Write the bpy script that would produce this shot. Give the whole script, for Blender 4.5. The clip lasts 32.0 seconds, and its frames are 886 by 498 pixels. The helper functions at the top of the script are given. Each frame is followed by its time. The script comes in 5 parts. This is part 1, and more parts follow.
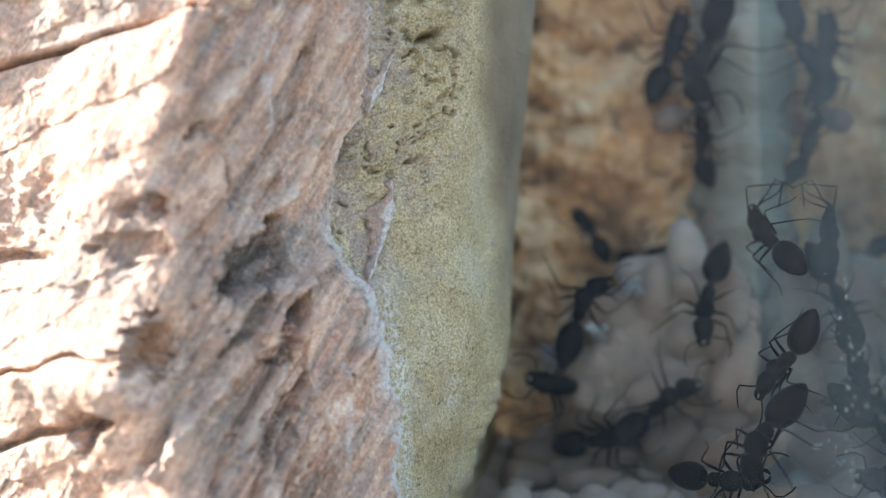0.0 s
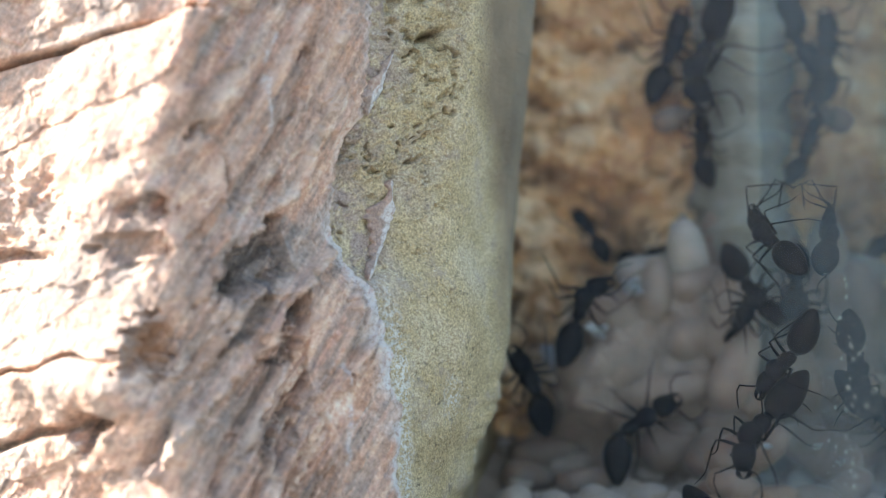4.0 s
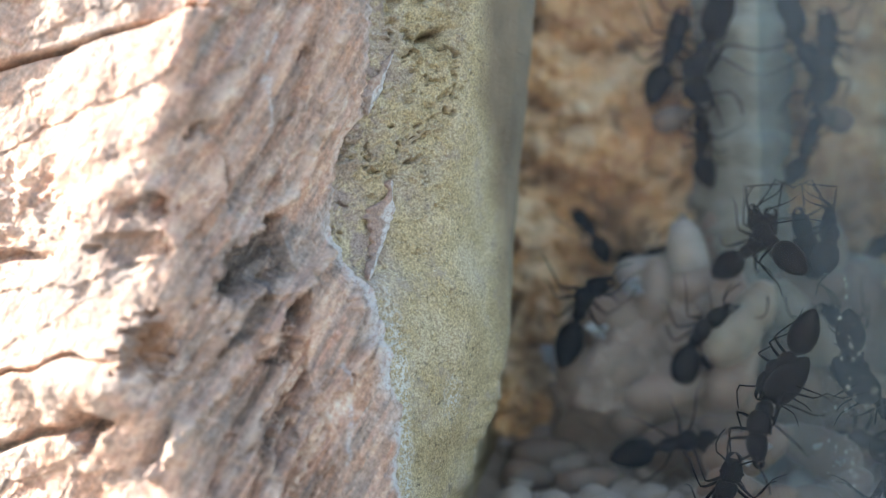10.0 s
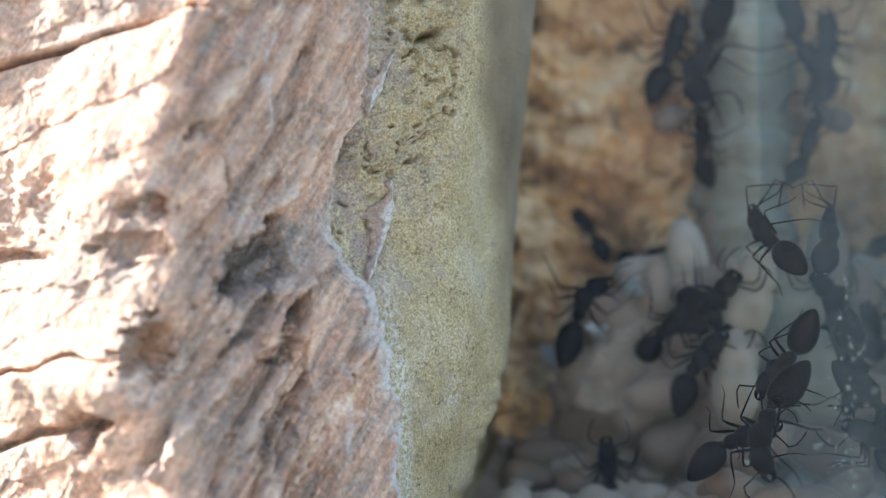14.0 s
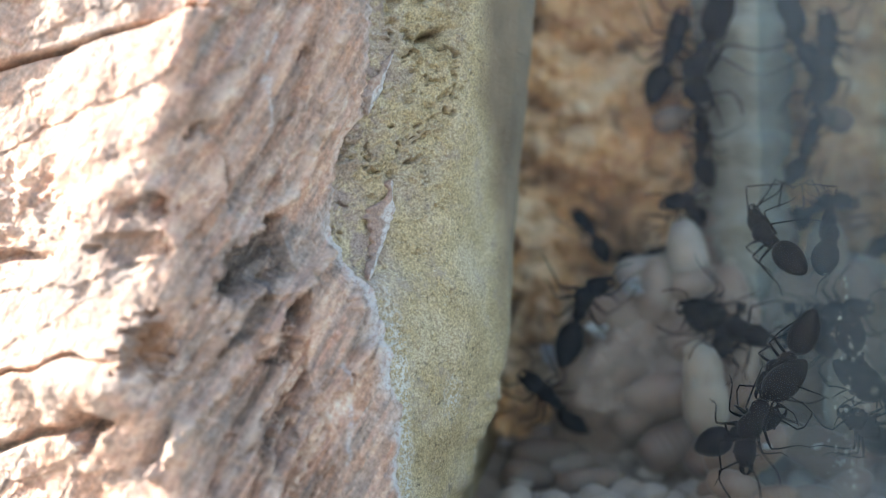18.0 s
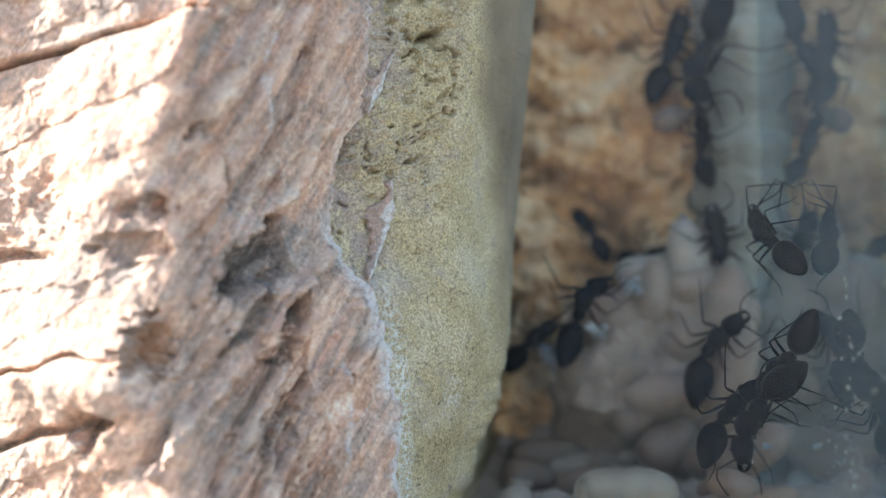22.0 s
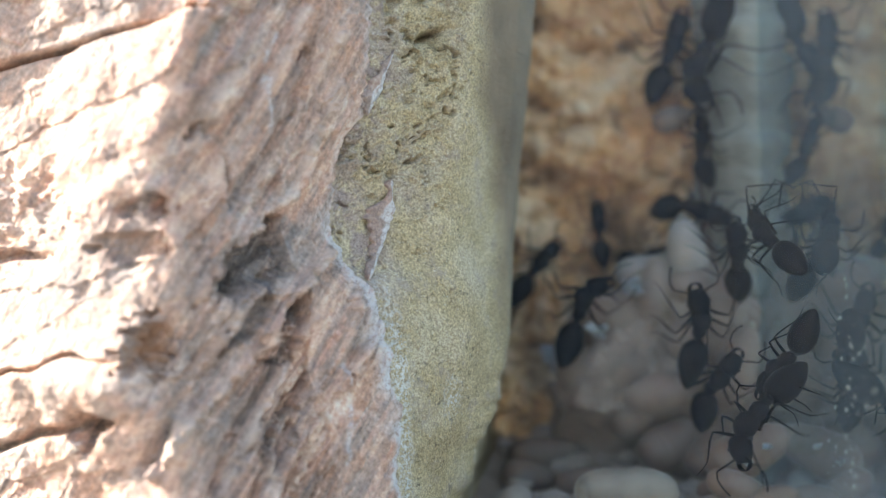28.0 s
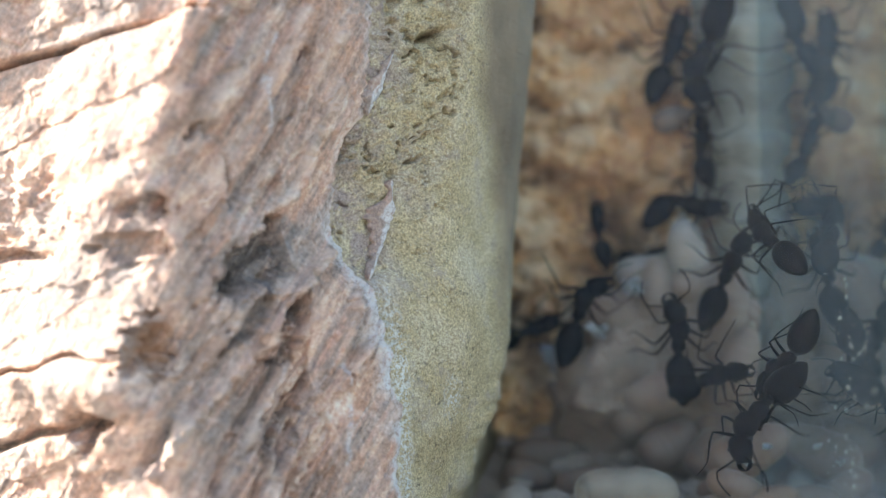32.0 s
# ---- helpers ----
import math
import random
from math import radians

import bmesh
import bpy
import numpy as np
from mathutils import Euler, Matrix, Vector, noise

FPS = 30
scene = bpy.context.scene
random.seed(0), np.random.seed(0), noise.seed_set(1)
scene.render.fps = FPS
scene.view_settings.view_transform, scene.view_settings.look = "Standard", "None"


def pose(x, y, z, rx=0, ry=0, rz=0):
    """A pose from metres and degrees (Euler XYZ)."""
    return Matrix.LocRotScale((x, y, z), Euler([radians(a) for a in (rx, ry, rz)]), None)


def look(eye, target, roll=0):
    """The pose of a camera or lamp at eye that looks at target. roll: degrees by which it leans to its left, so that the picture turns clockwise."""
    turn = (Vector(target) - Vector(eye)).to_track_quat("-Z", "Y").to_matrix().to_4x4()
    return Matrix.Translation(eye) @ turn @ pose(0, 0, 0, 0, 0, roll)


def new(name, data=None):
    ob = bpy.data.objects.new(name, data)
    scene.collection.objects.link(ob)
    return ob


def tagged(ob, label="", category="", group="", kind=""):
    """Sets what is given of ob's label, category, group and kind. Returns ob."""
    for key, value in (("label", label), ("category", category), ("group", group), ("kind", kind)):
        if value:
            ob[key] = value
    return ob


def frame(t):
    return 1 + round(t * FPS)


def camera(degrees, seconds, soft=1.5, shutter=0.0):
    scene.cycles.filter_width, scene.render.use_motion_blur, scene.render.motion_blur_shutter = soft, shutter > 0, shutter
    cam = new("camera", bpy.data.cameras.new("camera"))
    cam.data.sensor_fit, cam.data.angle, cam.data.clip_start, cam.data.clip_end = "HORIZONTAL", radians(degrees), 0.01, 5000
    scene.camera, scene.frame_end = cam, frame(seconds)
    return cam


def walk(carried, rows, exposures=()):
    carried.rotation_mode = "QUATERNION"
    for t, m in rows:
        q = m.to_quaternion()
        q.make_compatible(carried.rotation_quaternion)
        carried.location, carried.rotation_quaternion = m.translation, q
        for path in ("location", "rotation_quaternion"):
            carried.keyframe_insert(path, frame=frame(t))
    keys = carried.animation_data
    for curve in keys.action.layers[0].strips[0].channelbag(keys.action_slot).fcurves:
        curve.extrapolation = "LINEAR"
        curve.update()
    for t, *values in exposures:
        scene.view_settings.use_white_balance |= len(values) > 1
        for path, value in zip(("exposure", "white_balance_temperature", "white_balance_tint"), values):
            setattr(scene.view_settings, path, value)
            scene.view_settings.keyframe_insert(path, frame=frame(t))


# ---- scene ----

MM = 0.001   # the nest is drawn in millimetres; meshes are stored in metres
GROUND = -2.5   # the nest floor lies below the height that is counted from
EYE = (0.0, 0.0, 12 * MM)

cam = camera(36.0, 32.0, soft=1.0)
cam.data.dof.use_dof = True
cam.data.dof.focus_distance = 67.0 * MM
cam.data.dof.aperture_fstop = 25.0
HELD = look(EYE, (0.0, 1.0, 12 * MM))
walk(cam, [(0.0, HELD), (32.0, HELD)])

# ---- light: open sky and a sun that grazes in over the slab ----
scene.view_settings.exposure = 1.97
world = bpy.data.worlds.new("sky")
scene.world = world
world.use_nodes = True
SUN_TO = Vector((-0.90, 0.12, 0.42)).normalized()
sky = world.node_tree.nodes.new("ShaderNodeTexSky")
sky.sky_type, sky.sun_disc = "NISHITA", False
sky.sun_elevation = math.asin(SUN_TO.z)
sky.sun_rotation = math.atan2(SUN_TO.x, SUN_TO.y)
world.node_tree.links.new(sky.outputs[0], world.node_tree.nodes["Background"].inputs[0])
world.node_tree.nodes["Background"].inputs[1].default_value = 0.15
sun = new("sun", bpy.data.lights.new("sun", "SUN"))
sun.data.energy, sun.data.angle, sun.data.color = 5.8, radians(0.6), (1.0, 0.96, 0.91)
sun.matrix_world = look(SUN_TO * 0.5, (0, 0, 0))


# ---- numeric noise ----
def lattice(ix, iy, seed):
    h = (ix.astype(np.int64) * 374761393 + iy.astype(np.int64) * 668265263 + seed * 974634777) & 0xFFFFFFFF
    h = ((h ^ (h >> 13)) * 1274126177) & 0xFFFFFFFF
    h = h ^ (h >> 16)
    return (h & 0xFFFF) / 32767.5 - 1.0


def vnoise(x, y, seed=0):
    x, y = np.asarray(x, float), np.asarray(y, float)
    ix, iy = np.floor(x), np.floor(y)
    fx, fy = x - ix, y - iy
    fx, fy = fx * fx * fx * (fx * (fx * 6 - 15) + 10), fy * fy * fy * (fy * (fy * 6 - 15) + 10)
    a, b = lattice(ix, iy, seed), lattice(ix + 1, iy, seed)
    c, d = lattice(ix, iy + 1, seed), lattice(ix + 1, iy + 1, seed)
    return (a * (1 - fx) + b * fx) * (1 - fy) + (c * (1 - fx) + d * fx) * fy


def fbm(x, y, octaves=4, seed=0, gain=0.5):
    total, amp = 0.0, 1.0
    for k in range(octaves):
        total = total + amp * vnoise(x * 2 ** k + 17.3 * k, y * 2 ** k - 9.1 * k, seed + k)
        amp *= gain
    return total


def plates(x, y, seed=0):
    """Flat pieces round scattered points: each piece's own number and how near its rim is."""
    ix, iy = np.floor(x), np.floor(y)
    best, second, value = np.full(x.shape, 9.0), np.full(x.shape, 9.0), np.zeros(x.shape)
    for dx in (-1, 0, 1):
        for dy in (-1, 0, 1):
            cx, cy = ix + dx, iy + dy
            qx = cx + 0.5 + 0.45 * lattice(cx, cy, seed)
            qy = cy + 0.5 + 0.45 * lattice(cx, cy, seed + 1)
            d = np.hypot(qx - x, qy - y)
            nearer = d < best
            second = np.where(nearer, best, np.minimum(second, d))
            value = np.where(nearer, lattice(cx, cy, seed + 2), value)
            best = np.where(nearer, d, best)
    return value, second - best


def facets(x, y, seed=0, tilt=0.5, rise=0.1):
    """Broken faces: every cell is a plane of its own height and slope. Gives height, edge distance and a chance value."""
    ix, iy = np.floor(x), np.floor(y)
    best, next_best = np.full(x.shape, 9.0), np.full(x.shape, 9.0)
    high, chance = np.zeros(x.shape), np.zeros(x.shape)
    for dx in (-1, 0, 1):
        for dy in (-1, 0, 1):
            cx, cy = ix + dx, iy + dy
            px = cx + 0.5 + 0.4 * lattice(cx, cy, seed)
            py = cy + 0.5 + 0.4 * lattice(cx, cy, seed + 1)
            d = np.hypot(x - px, y - py)
            plane = lattice(cx, cy, seed + 2) + tilt * (x - px) * (1 + 0.7 * lattice(cx, cy, seed + 3)) + rise * (y - py) * lattice(cx, cy, seed + 4)
            closer = d < best
            next_best = np.where(closer, best, np.minimum(next_best, d))
            high = np.where(closer, plane, high)
            chance = np.where(closer, 0.5 + 0.5 * lattice(cx, cy, seed + 5), chance)
            best = np.where(closer, d, best)
    return high, next_best - best, chance


def steps(t, sharp=0.82):
    """A worn saw-tooth from 0 to 1: a slow rise and a short fall."""
    f = t - np.floor(t)
    return np.where(f < sharp, f / sharp, (1 - f) / (1 - sharp))


def groove(t, width=0.07):
    """The open joint at the foot of each step."""
    f = t - np.floor(t)
    return np.exp(-((f - 0.97) / width) ** 2)


def along(z, table):
    """A line through knots (z, x), gently rounded."""
    zs, xs = zip(*sorted(table))
    total = 0.0
    for shift in (-0.5, -0.25, 0.0, 0.25, 0.5):
        total = total + np.interp(z + shift, zs, xs)
    return total / 5


# ---- mesh helpers ----
def mesh_of(name, verts, quads, smooth=True, values=None):
    """A mesh from arrays of corners (in millimetres) and quads; values: named numbers for each corner."""
    me = bpy.data.meshes.new(name)
    verts, quads = np.asarray(verts, float).reshape(-1, 3), np.asarray(quads, int).reshape(-1, 4)
    me.vertices.add(len(verts))
    me.vertices.foreach_set("co", (verts * MM).ravel())
    me.loops.add(quads.size)
    me.loops.foreach_set("vertex_index", quads.ravel())
    me.polygons.add(len(quads))
    me.polygons.foreach_set("loop_start", np.arange(0, quads.size, 4))
    me.polygons.foreach_set("use_smooth", np.full(len(quads), smooth))
    for key, numbers in (values or {}).items():
        me.attributes.new(key, "FLOAT", "POINT").data.foreach_set("value", np.asarray(numbers, float).ravel())
    me.update(calc_edges=True)
    me.validate()
    return me


def grid_quads(n, m, wrap=False):
    i, j = np.meshgrid(np.arange(n if wrap else n - 1), np.arange(m - 1), indexing="ij")
    a, b = i * m + j, ((i + 1) % n) * m + j
    return np.stack([a, b, b + 1, a + 1], -1).reshape(-1, 4)


def bm_mesh(name, bm, smooth=True):
    bmesh.ops.scale(bm, vec=(MM, MM, MM), verts=bm.verts)
    me = bpy.data.meshes.new(name)
    bm.to_mesh(me)
    bm.free()
    me.polygons.foreach_set("use_smooth", np.full(len(me.polygons), smooth))
    return me


def part(name, data, material, parent, label="", smooth=True):
    """Links a bmesh (in millimetres) or a mesh as ONE part under a thing."""
    me = bm_mesh(name, data, smooth) if isinstance(data, bmesh.types.BMesh) else data
    if material and not me.materials:
        me.materials.append(material)
    ob = new(name, me)
    ob.parent = parent
    return tagged(ob, label)


def thing(name, m, label, category, group="", kind=""):
    ob = new(name)
    ob.empty_display_size = 0.001
    ob.matrix_world = m
    return tagged(ob, label, category, group, kind)


def at(x, y, z, rx=0, ry=0, rz=0):
    return pose(x * MM, y * MM, z * MM, rx, ry, rz)


# ---- materials ----
def material(name):
    mat = bpy.data.materials.new(name)
    mat.use_nodes = True
    nt = mat.node_tree
    return mat, nt, nt.nodes["Principled BSDF"]


def node(nt, kind, **inputs):
    n = nt.nodes.new("ShaderNode" + kind)
    for key, value in inputs.items():
        slot = n.inputs[key.replace("_", " ")] if not key.startswith("i") or not key[1:].isdigit() else n.inputs[int(key[1:])]
        if isinstance(value, bpy.types.NodeSocket):
            nt.links.new(value, slot)
        else:
            slot.default_value = value
    return n


def noise_of(nt, vector, scale, detail=4.0, rough=0.6):
    return node(nt, "TexNoise", Vector=vector, Scale=scale, Detail=detail, Roughness=rough).outputs[0]


def ramp(nt, fac, stops):
    n = node(nt, "ValToRGB", Fac=fac)
    while len(n.color_ramp.elements) < len(stops):
        n.color_ramp.elements.new(0.5)
    for e, (p, c) in zip(n.color_ramp.elements, stops):
        e.position, e.color = p, (*c, 1) if len(c) == 3 else c
    return n.outputs[0]


def blend(nt, fac, a, b, mode="MIX"):
    n = nt.nodes.new("ShaderNodeMix")
    n.data_type, n.blend_type = "RGBA", mode
    for k, value in ((0, fac), (6, a), (7, b)):
        if isinstance(value, bpy.types.NodeSocket):
            nt.links.new(value, n.inputs[k])
        else:
            n.inputs[k].default_value = (*value, 1) if k else value
    return n.outputs[2]


def maths(nt, op, a, b=0.0, c=0.0):
    n = nt.nodes.new("ShaderNodeMath")
    n.operation = op
    for slot, value in zip(n.inputs, (a, b, c)):
        if isinstance(value, bpy.types.NodeSocket):
            nt.links.new(value, slot)
        else:
            slot.default_value = value
    return n.outputs[0]


def grow(nt, fac, lo, hi):
    """0 below lo, 1 above hi."""
    n = node(nt, "MapRange", Value=fac, i1=lo, i2=hi)
    n.clamp = True
    return n.outputs[0]


def value_of(nt, key):
    n = nt.nodes.new("ShaderNodeAttribute")
    n.attribute_name = key
    return n.outputs["Fac"]


def relief(nt, bsdf, height, millimetres, strength=1.0):
    n = node(nt, "Bump", Strength=strength, Distance=millimetres * MM, Height=height)
    nt.links.new(n.outputs[0], bsdf.inputs["Normal"])


def where(nt):
    return nt.nodes.new("ShaderNodeTexCoord").outputs["Object"]


def crust_material():
    mat, nt, b = material("pink_layered_rock")
    co = where(nt)
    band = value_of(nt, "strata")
    wob = noise_of(nt, co, 260, 4)
    tone = maths(nt, "ADD", maths(nt, "MULTIPLY", value_of(nt, "tone"), 0.45), maths(nt, "MULTIPLY", noise_of(nt, co, 190, 5, 0.65), 0.75))
    colour = ramp(nt, tone, [(0.25, (0.27, 0.19, 0.15)), (0.40, (0.49, 0.315, 0.23)), (0.52, (0.64, 0.42, 0.31)),
                             (0.62, (0.53, 0.32, 0.22)), (0.72, (0.43, 0.33, 0.27)), (0.85, (0.70, 0.52, 0.41))])
    patch = noise_of(nt, co, 420, 6, 0.7)
    colour = blend(nt, maths(nt, "MULTIPLY", grow(nt, patch, 0.50, 0.62), 0.6), colour, (0.67, 0.49, 0.385))
    murk = noise_of(nt, co, 230, 6, 0.7)
    colour = blend(nt, maths(nt, "MULTIPLY", grow(nt, murk, 0.50, 0.60), 0.7), colour, (0.31, 0.25, 0.21))
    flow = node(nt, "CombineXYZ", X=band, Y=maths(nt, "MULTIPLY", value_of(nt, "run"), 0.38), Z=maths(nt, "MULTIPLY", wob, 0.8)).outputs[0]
    # rock layer tones, meant also as lit ridge lines and shaded recesses
    layer_highlight = node(nt, "TexNoise", Scale=1.3, Detail=3.0, Roughness=0.6)
    layer_highlight.noise_dimensions = "1D"
    nt.links.new(maths(nt, "ADD", band, maths(nt, "MULTIPLY", wob, 0.7)), layer_highlight.inputs["W"])
    colour = blend(nt, 0.4, colour, ramp(nt, layer_highlight.outputs[0], [(0.35, (0.22, 0.20, 0.19)), (0.5, (0.5, 0.48, 0.46)), (0.68, (0.80, 0.77, 0.75))]), "OVERLAY")
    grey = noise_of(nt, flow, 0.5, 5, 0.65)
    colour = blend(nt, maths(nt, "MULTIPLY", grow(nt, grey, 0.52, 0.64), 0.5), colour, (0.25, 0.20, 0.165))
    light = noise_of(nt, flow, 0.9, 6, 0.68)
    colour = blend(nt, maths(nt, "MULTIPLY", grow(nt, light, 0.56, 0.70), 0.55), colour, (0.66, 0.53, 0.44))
    lane = node(nt, "CombineXYZ", X=value_of(nt, "lane"), Y=maths(nt, "MULTIPLY", value_of(nt, "run"), 0.13), Z=maths(nt, "MULTIPLY", wob, 0.5)).outputs[0]
    streak = noise_of(nt, lane, 1.5, 5, 0.65)
    colour = blend(nt, maths(nt, "MULTIPLY", grow(nt, streak, 0.50, 0.58), 0.65), colour, ramp(nt, patch, [(0.4, (0.25, 0.205, 0.18)), (0.6, (0.36, 0.275, 0.23))]))
    warm = noise_of(nt, lane, 2.3, 4, 0.6)
    colour = blend(nt, maths(nt, "MULTIPLY", grow(nt, warm, 0.53, 0.64), 0.55), colour, (0.58, 0.35, 0.25))
    fibre = noise_of(nt, node(nt, "CombineXYZ", X=value_of(nt, "lane"), Y=maths(nt, "MULTIPLY", value_of(nt, "run"), 0.10), Z=maths(nt, "MULTIPLY", wob, 1.2)).outputs[0], 3.2, 5, 0.7)
    colour = blend(nt, 0.42, colour, ramp(nt, fibre, [(0.36, (0.24, 0.23, 0.22)), (0.5, (0.5, 0.5, 0.5)), (0.64, (0.77, 0.76, 0.75))]), "OVERLAY")
    rust = grow(nt, noise_of(nt, co, 150, 6, 0.72), 0.52, 0.66)
    colour = blend(nt, maths(nt, "MULTIPLY", rust, 0.38), colour, (0.47, 0.25, 0.14))
    fine = noise_of(nt, co, 4200, 5, 0.8)
    colour = blend(nt, 0.8, colour, ramp(nt, fine, [(0.3, (0.22, 0.22, 0.22)), (0.7, (0.78, 0.78, 0.78))]), "OVERLAY")
    grit = noise_of(nt, co, 1700, 4, 0.7)
    colour = blend(nt, 0.25, colour, ramp(nt, grit, [(0.35, (0.25, 0.25, 0.26)), (0.65, (0.74, 0.74, 0.73))]), "OVERLAY")
    # rib crests and the lump are coloured lighter
    crest = maths(nt, "MULTIPLY", value_of(nt, "lightened"), grow(nt, noise_of(nt, co, 900, 5, 0.7), 0.30, 0.55))
    colour = blend(nt, maths(nt, "MULTIPLY", crest, 0.6), colour, ramp(nt, noise_of(nt, co, 300, 3), [(0.4, (0.62, 0.42, 0.32)), (0.6, (0.70, 0.55, 0.43))]))
    ochre = maths(nt, "MULTIPLY", value_of(nt, "rusty"), grow(nt, noise_of(nt, co, 500, 5, 0.7), 0.25, 0.5))
    colour = blend(nt, maths(nt, "MULTIPLY", ochre, 0.8), colour, (0.36, 0.18, 0.09))
    # shade painted into hollows and joints as dark grey; flakes carry it evenly
    darkened = maths(nt, "MULTIPLY", value_of(nt, "shade_grey"), grow(nt, noise_of(nt, co, 700, 5, 0.7), 0.25, 0.55))
    colour = blend(nt, maths(nt, "MULTIPLY", darkened, 0.85), colour, ramp(nt, fine, [(0.35, (0.11, 0.095, 0.086)), (0.65, (0.26, 0.225, 0.20))]))
    rim = value_of(nt, "rim")
    salt = maths(nt, "MULTIPLY", rim, maths(nt, "MULTIPLY_ADD", grow(nt, noise_of(nt, co, 4200, 4, 0.8), 0.36, 0.56), 0.8, 0.15))
    colour = blend(nt, 1.0, colour, (0.985, 0.975, 0.975), "MULTIPLY")
    colour = blend(nt, salt, colour, (0.62, 0.58, 0.55))
    nt.links.new(colour, b.inputs["Base Color"])
    b.inputs["Roughness"].default_value = 0.85
    high = maths(nt, "MULTIPLY_ADD", fibre, 1.6, maths(nt, "MULTIPLY_ADD", streak, 3.0, maths(nt, "ADD", fine, maths(nt, "MULTIPLY", patch, 2.0))))
    relief(nt, b, high, 0.11, 0.85)
    return mat


def core_material():
    mat, nt, b = material("yellow_sandstone")
    co = where(nt)
    n1 = noise_of(nt, co, 330, 5, 0.65)
    colour = ramp(nt, n1, [(0.3, (0.39, 0.29, 0.155)), (0.5, (0.49, 0.38, 0.215)), (0.7, (0.56, 0.46, 0.31))])
    grain = noise_of(nt, co, 7500, 3, 0.75)
    colour = blend(nt, 0.56, colour, ramp(nt, grain, [(0.34, (0.12, 0.12, 0.12)), (0.66, (0.88, 0.88, 0.88))]), "OVERLAY")
    dark = grow(nt, noise_of(nt, co, 1900, 5, 0.75), 0.585, 0.66)
    colour = blend(nt, maths(nt, "MULTIPLY", dark, 0.75), colour, (0.13, 0.10, 0.065))
    mauve = grow(nt, noise_of(nt, co, 620, 6, 0.75), 0.53, 0.66)
    colour = blend(nt, maths(nt, "MULTIPLY", mauve, 0.6), colour, (0.38, 0.30, 0.25))
    stain_shade = maths(nt, "MULTIPLY", value_of(nt, "stain_shade"), grow(nt, noise_of(nt, co, 900, 6, 0.75), 0.40, 0.54))
    colour = blend(nt, maths(nt, "MULTIPLY", stain_shade, 0.8), colour, ramp(nt, grain, [(0.35, (0.24, 0.175, 0.145)), (0.65, (0.47, 0.365, 0.31))]))
    salt = maths(nt, "MULTIPLY", value_of(nt, "salt"), grow(nt, noise_of(nt, co, 4600, 4, 0.8), 0.47, 0.60))
    colour = blend(nt, salt, colour, (0.68, 0.66, 0.60))
    speck = grow(nt, noise_of(nt, co, 7000, 2, 0.6), 0.62, 0.72)
    colour = blend(nt, maths(nt, "MULTIPLY", speck, 0.4), colour, (0.74, 0.70, 0.58))
    # towards the upper lip the colour turns darker and browner, the grain weaker
    lip_dark = value_of(nt, "lip_dark")
    colour = blend(nt, lip_dark, colour, ramp(nt, noise_of(nt, co, 200, 5, 0.6), [(0.35, (0.15, 0.105, 0.065)), (0.65, (0.27, 0.195, 0.125))]))
    nt.links.new(colour, b.inputs["Base Color"])
    b.inputs["Roughness"].default_value = 0.9
    high = maths(nt, "MULTIPLY", maths(nt, "ADD", grain, maths(nt, "MULTIPLY", n1, 2.0)), maths(nt, "SUBTRACT", 1.1, maths(nt, "MULTIPLY", lip_dark, 0.65)))
    relief(nt, b, high, 0.16, 1.0)
    return mat


def back_material():
    mat, nt, b = material("orange_weathered_rock")
    co = where(nt)
    n1 = noise_of(nt, co, 240, 5, 0.6)
    colour = ramp(nt, n1, [(0.22, (0.14, 0.07, 0.035)), (0.36, (0.52, 0.265, 0.11)), (0.47, (0.80, 0.49, 0.235)), (0.62, (0.84, 0.64, 0.41))])
    # shade in the wall's recesses, painted as dark brown
    pit_shade = grow(nt, value_of(nt, "pit_shade"), 0.25, 0.9)
    colour = blend(nt, maths(nt, "MULTIPLY", pit_shade, 0.75), colour, (0.13, 0.07, 0.035))
    fine = noise_of(nt, co, 1500, 4, 0.7)
    colour = blend(nt, 0.5, colour, ramp(nt, fine, [(0.3, (0.3, 0.3, 0.3)), (0.7, (0.7, 0.7, 0.7))]), "OVERLAY")
    nt.links.new(colour, b.inputs["Base Color"])
    b.inputs["Roughness"].default_value = 0.9
    relief(nt, b, fine, 0.15, 0.7)
    return mat


def soil_material():
    mat, nt, b = material("gritty_soil")
    co = where(nt)
    n1 = noise_of(nt, co, 300, 6, 0.65)
    colour = ramp(nt, n1, [(0.3, (0.12, 0.112, 0.102)), (0.55, (0.20, 0.188, 0.172)), (0.75, (0.28, 0.262, 0.24))])
    nt.links.new(colour, b.inputs["Base Color"])
    b.inputs["Roughness"].default_value = 0.95
    relief(nt, b, n1, 0.4, 0.8)
    return mat


def grit_material():
    mat, nt, b = material("pale_nest_grit")
    co = where(nt)
    n1 = noise_of(nt, co, 420, 6, 0.7)
    colour = ramp(nt, n1, [(0.3, (0.20, 0.145, 0.105)), (0.55, (0.35, 0.265, 0.195)), (0.75, (0.48, 0.375, 0.285))])
    nt.links.new(colour, b.inputs["Base Color"])
    b.inputs["Roughness"].default_value = 0.95
    relief(nt, b, n1, 0.5, 0.9)
    return mat


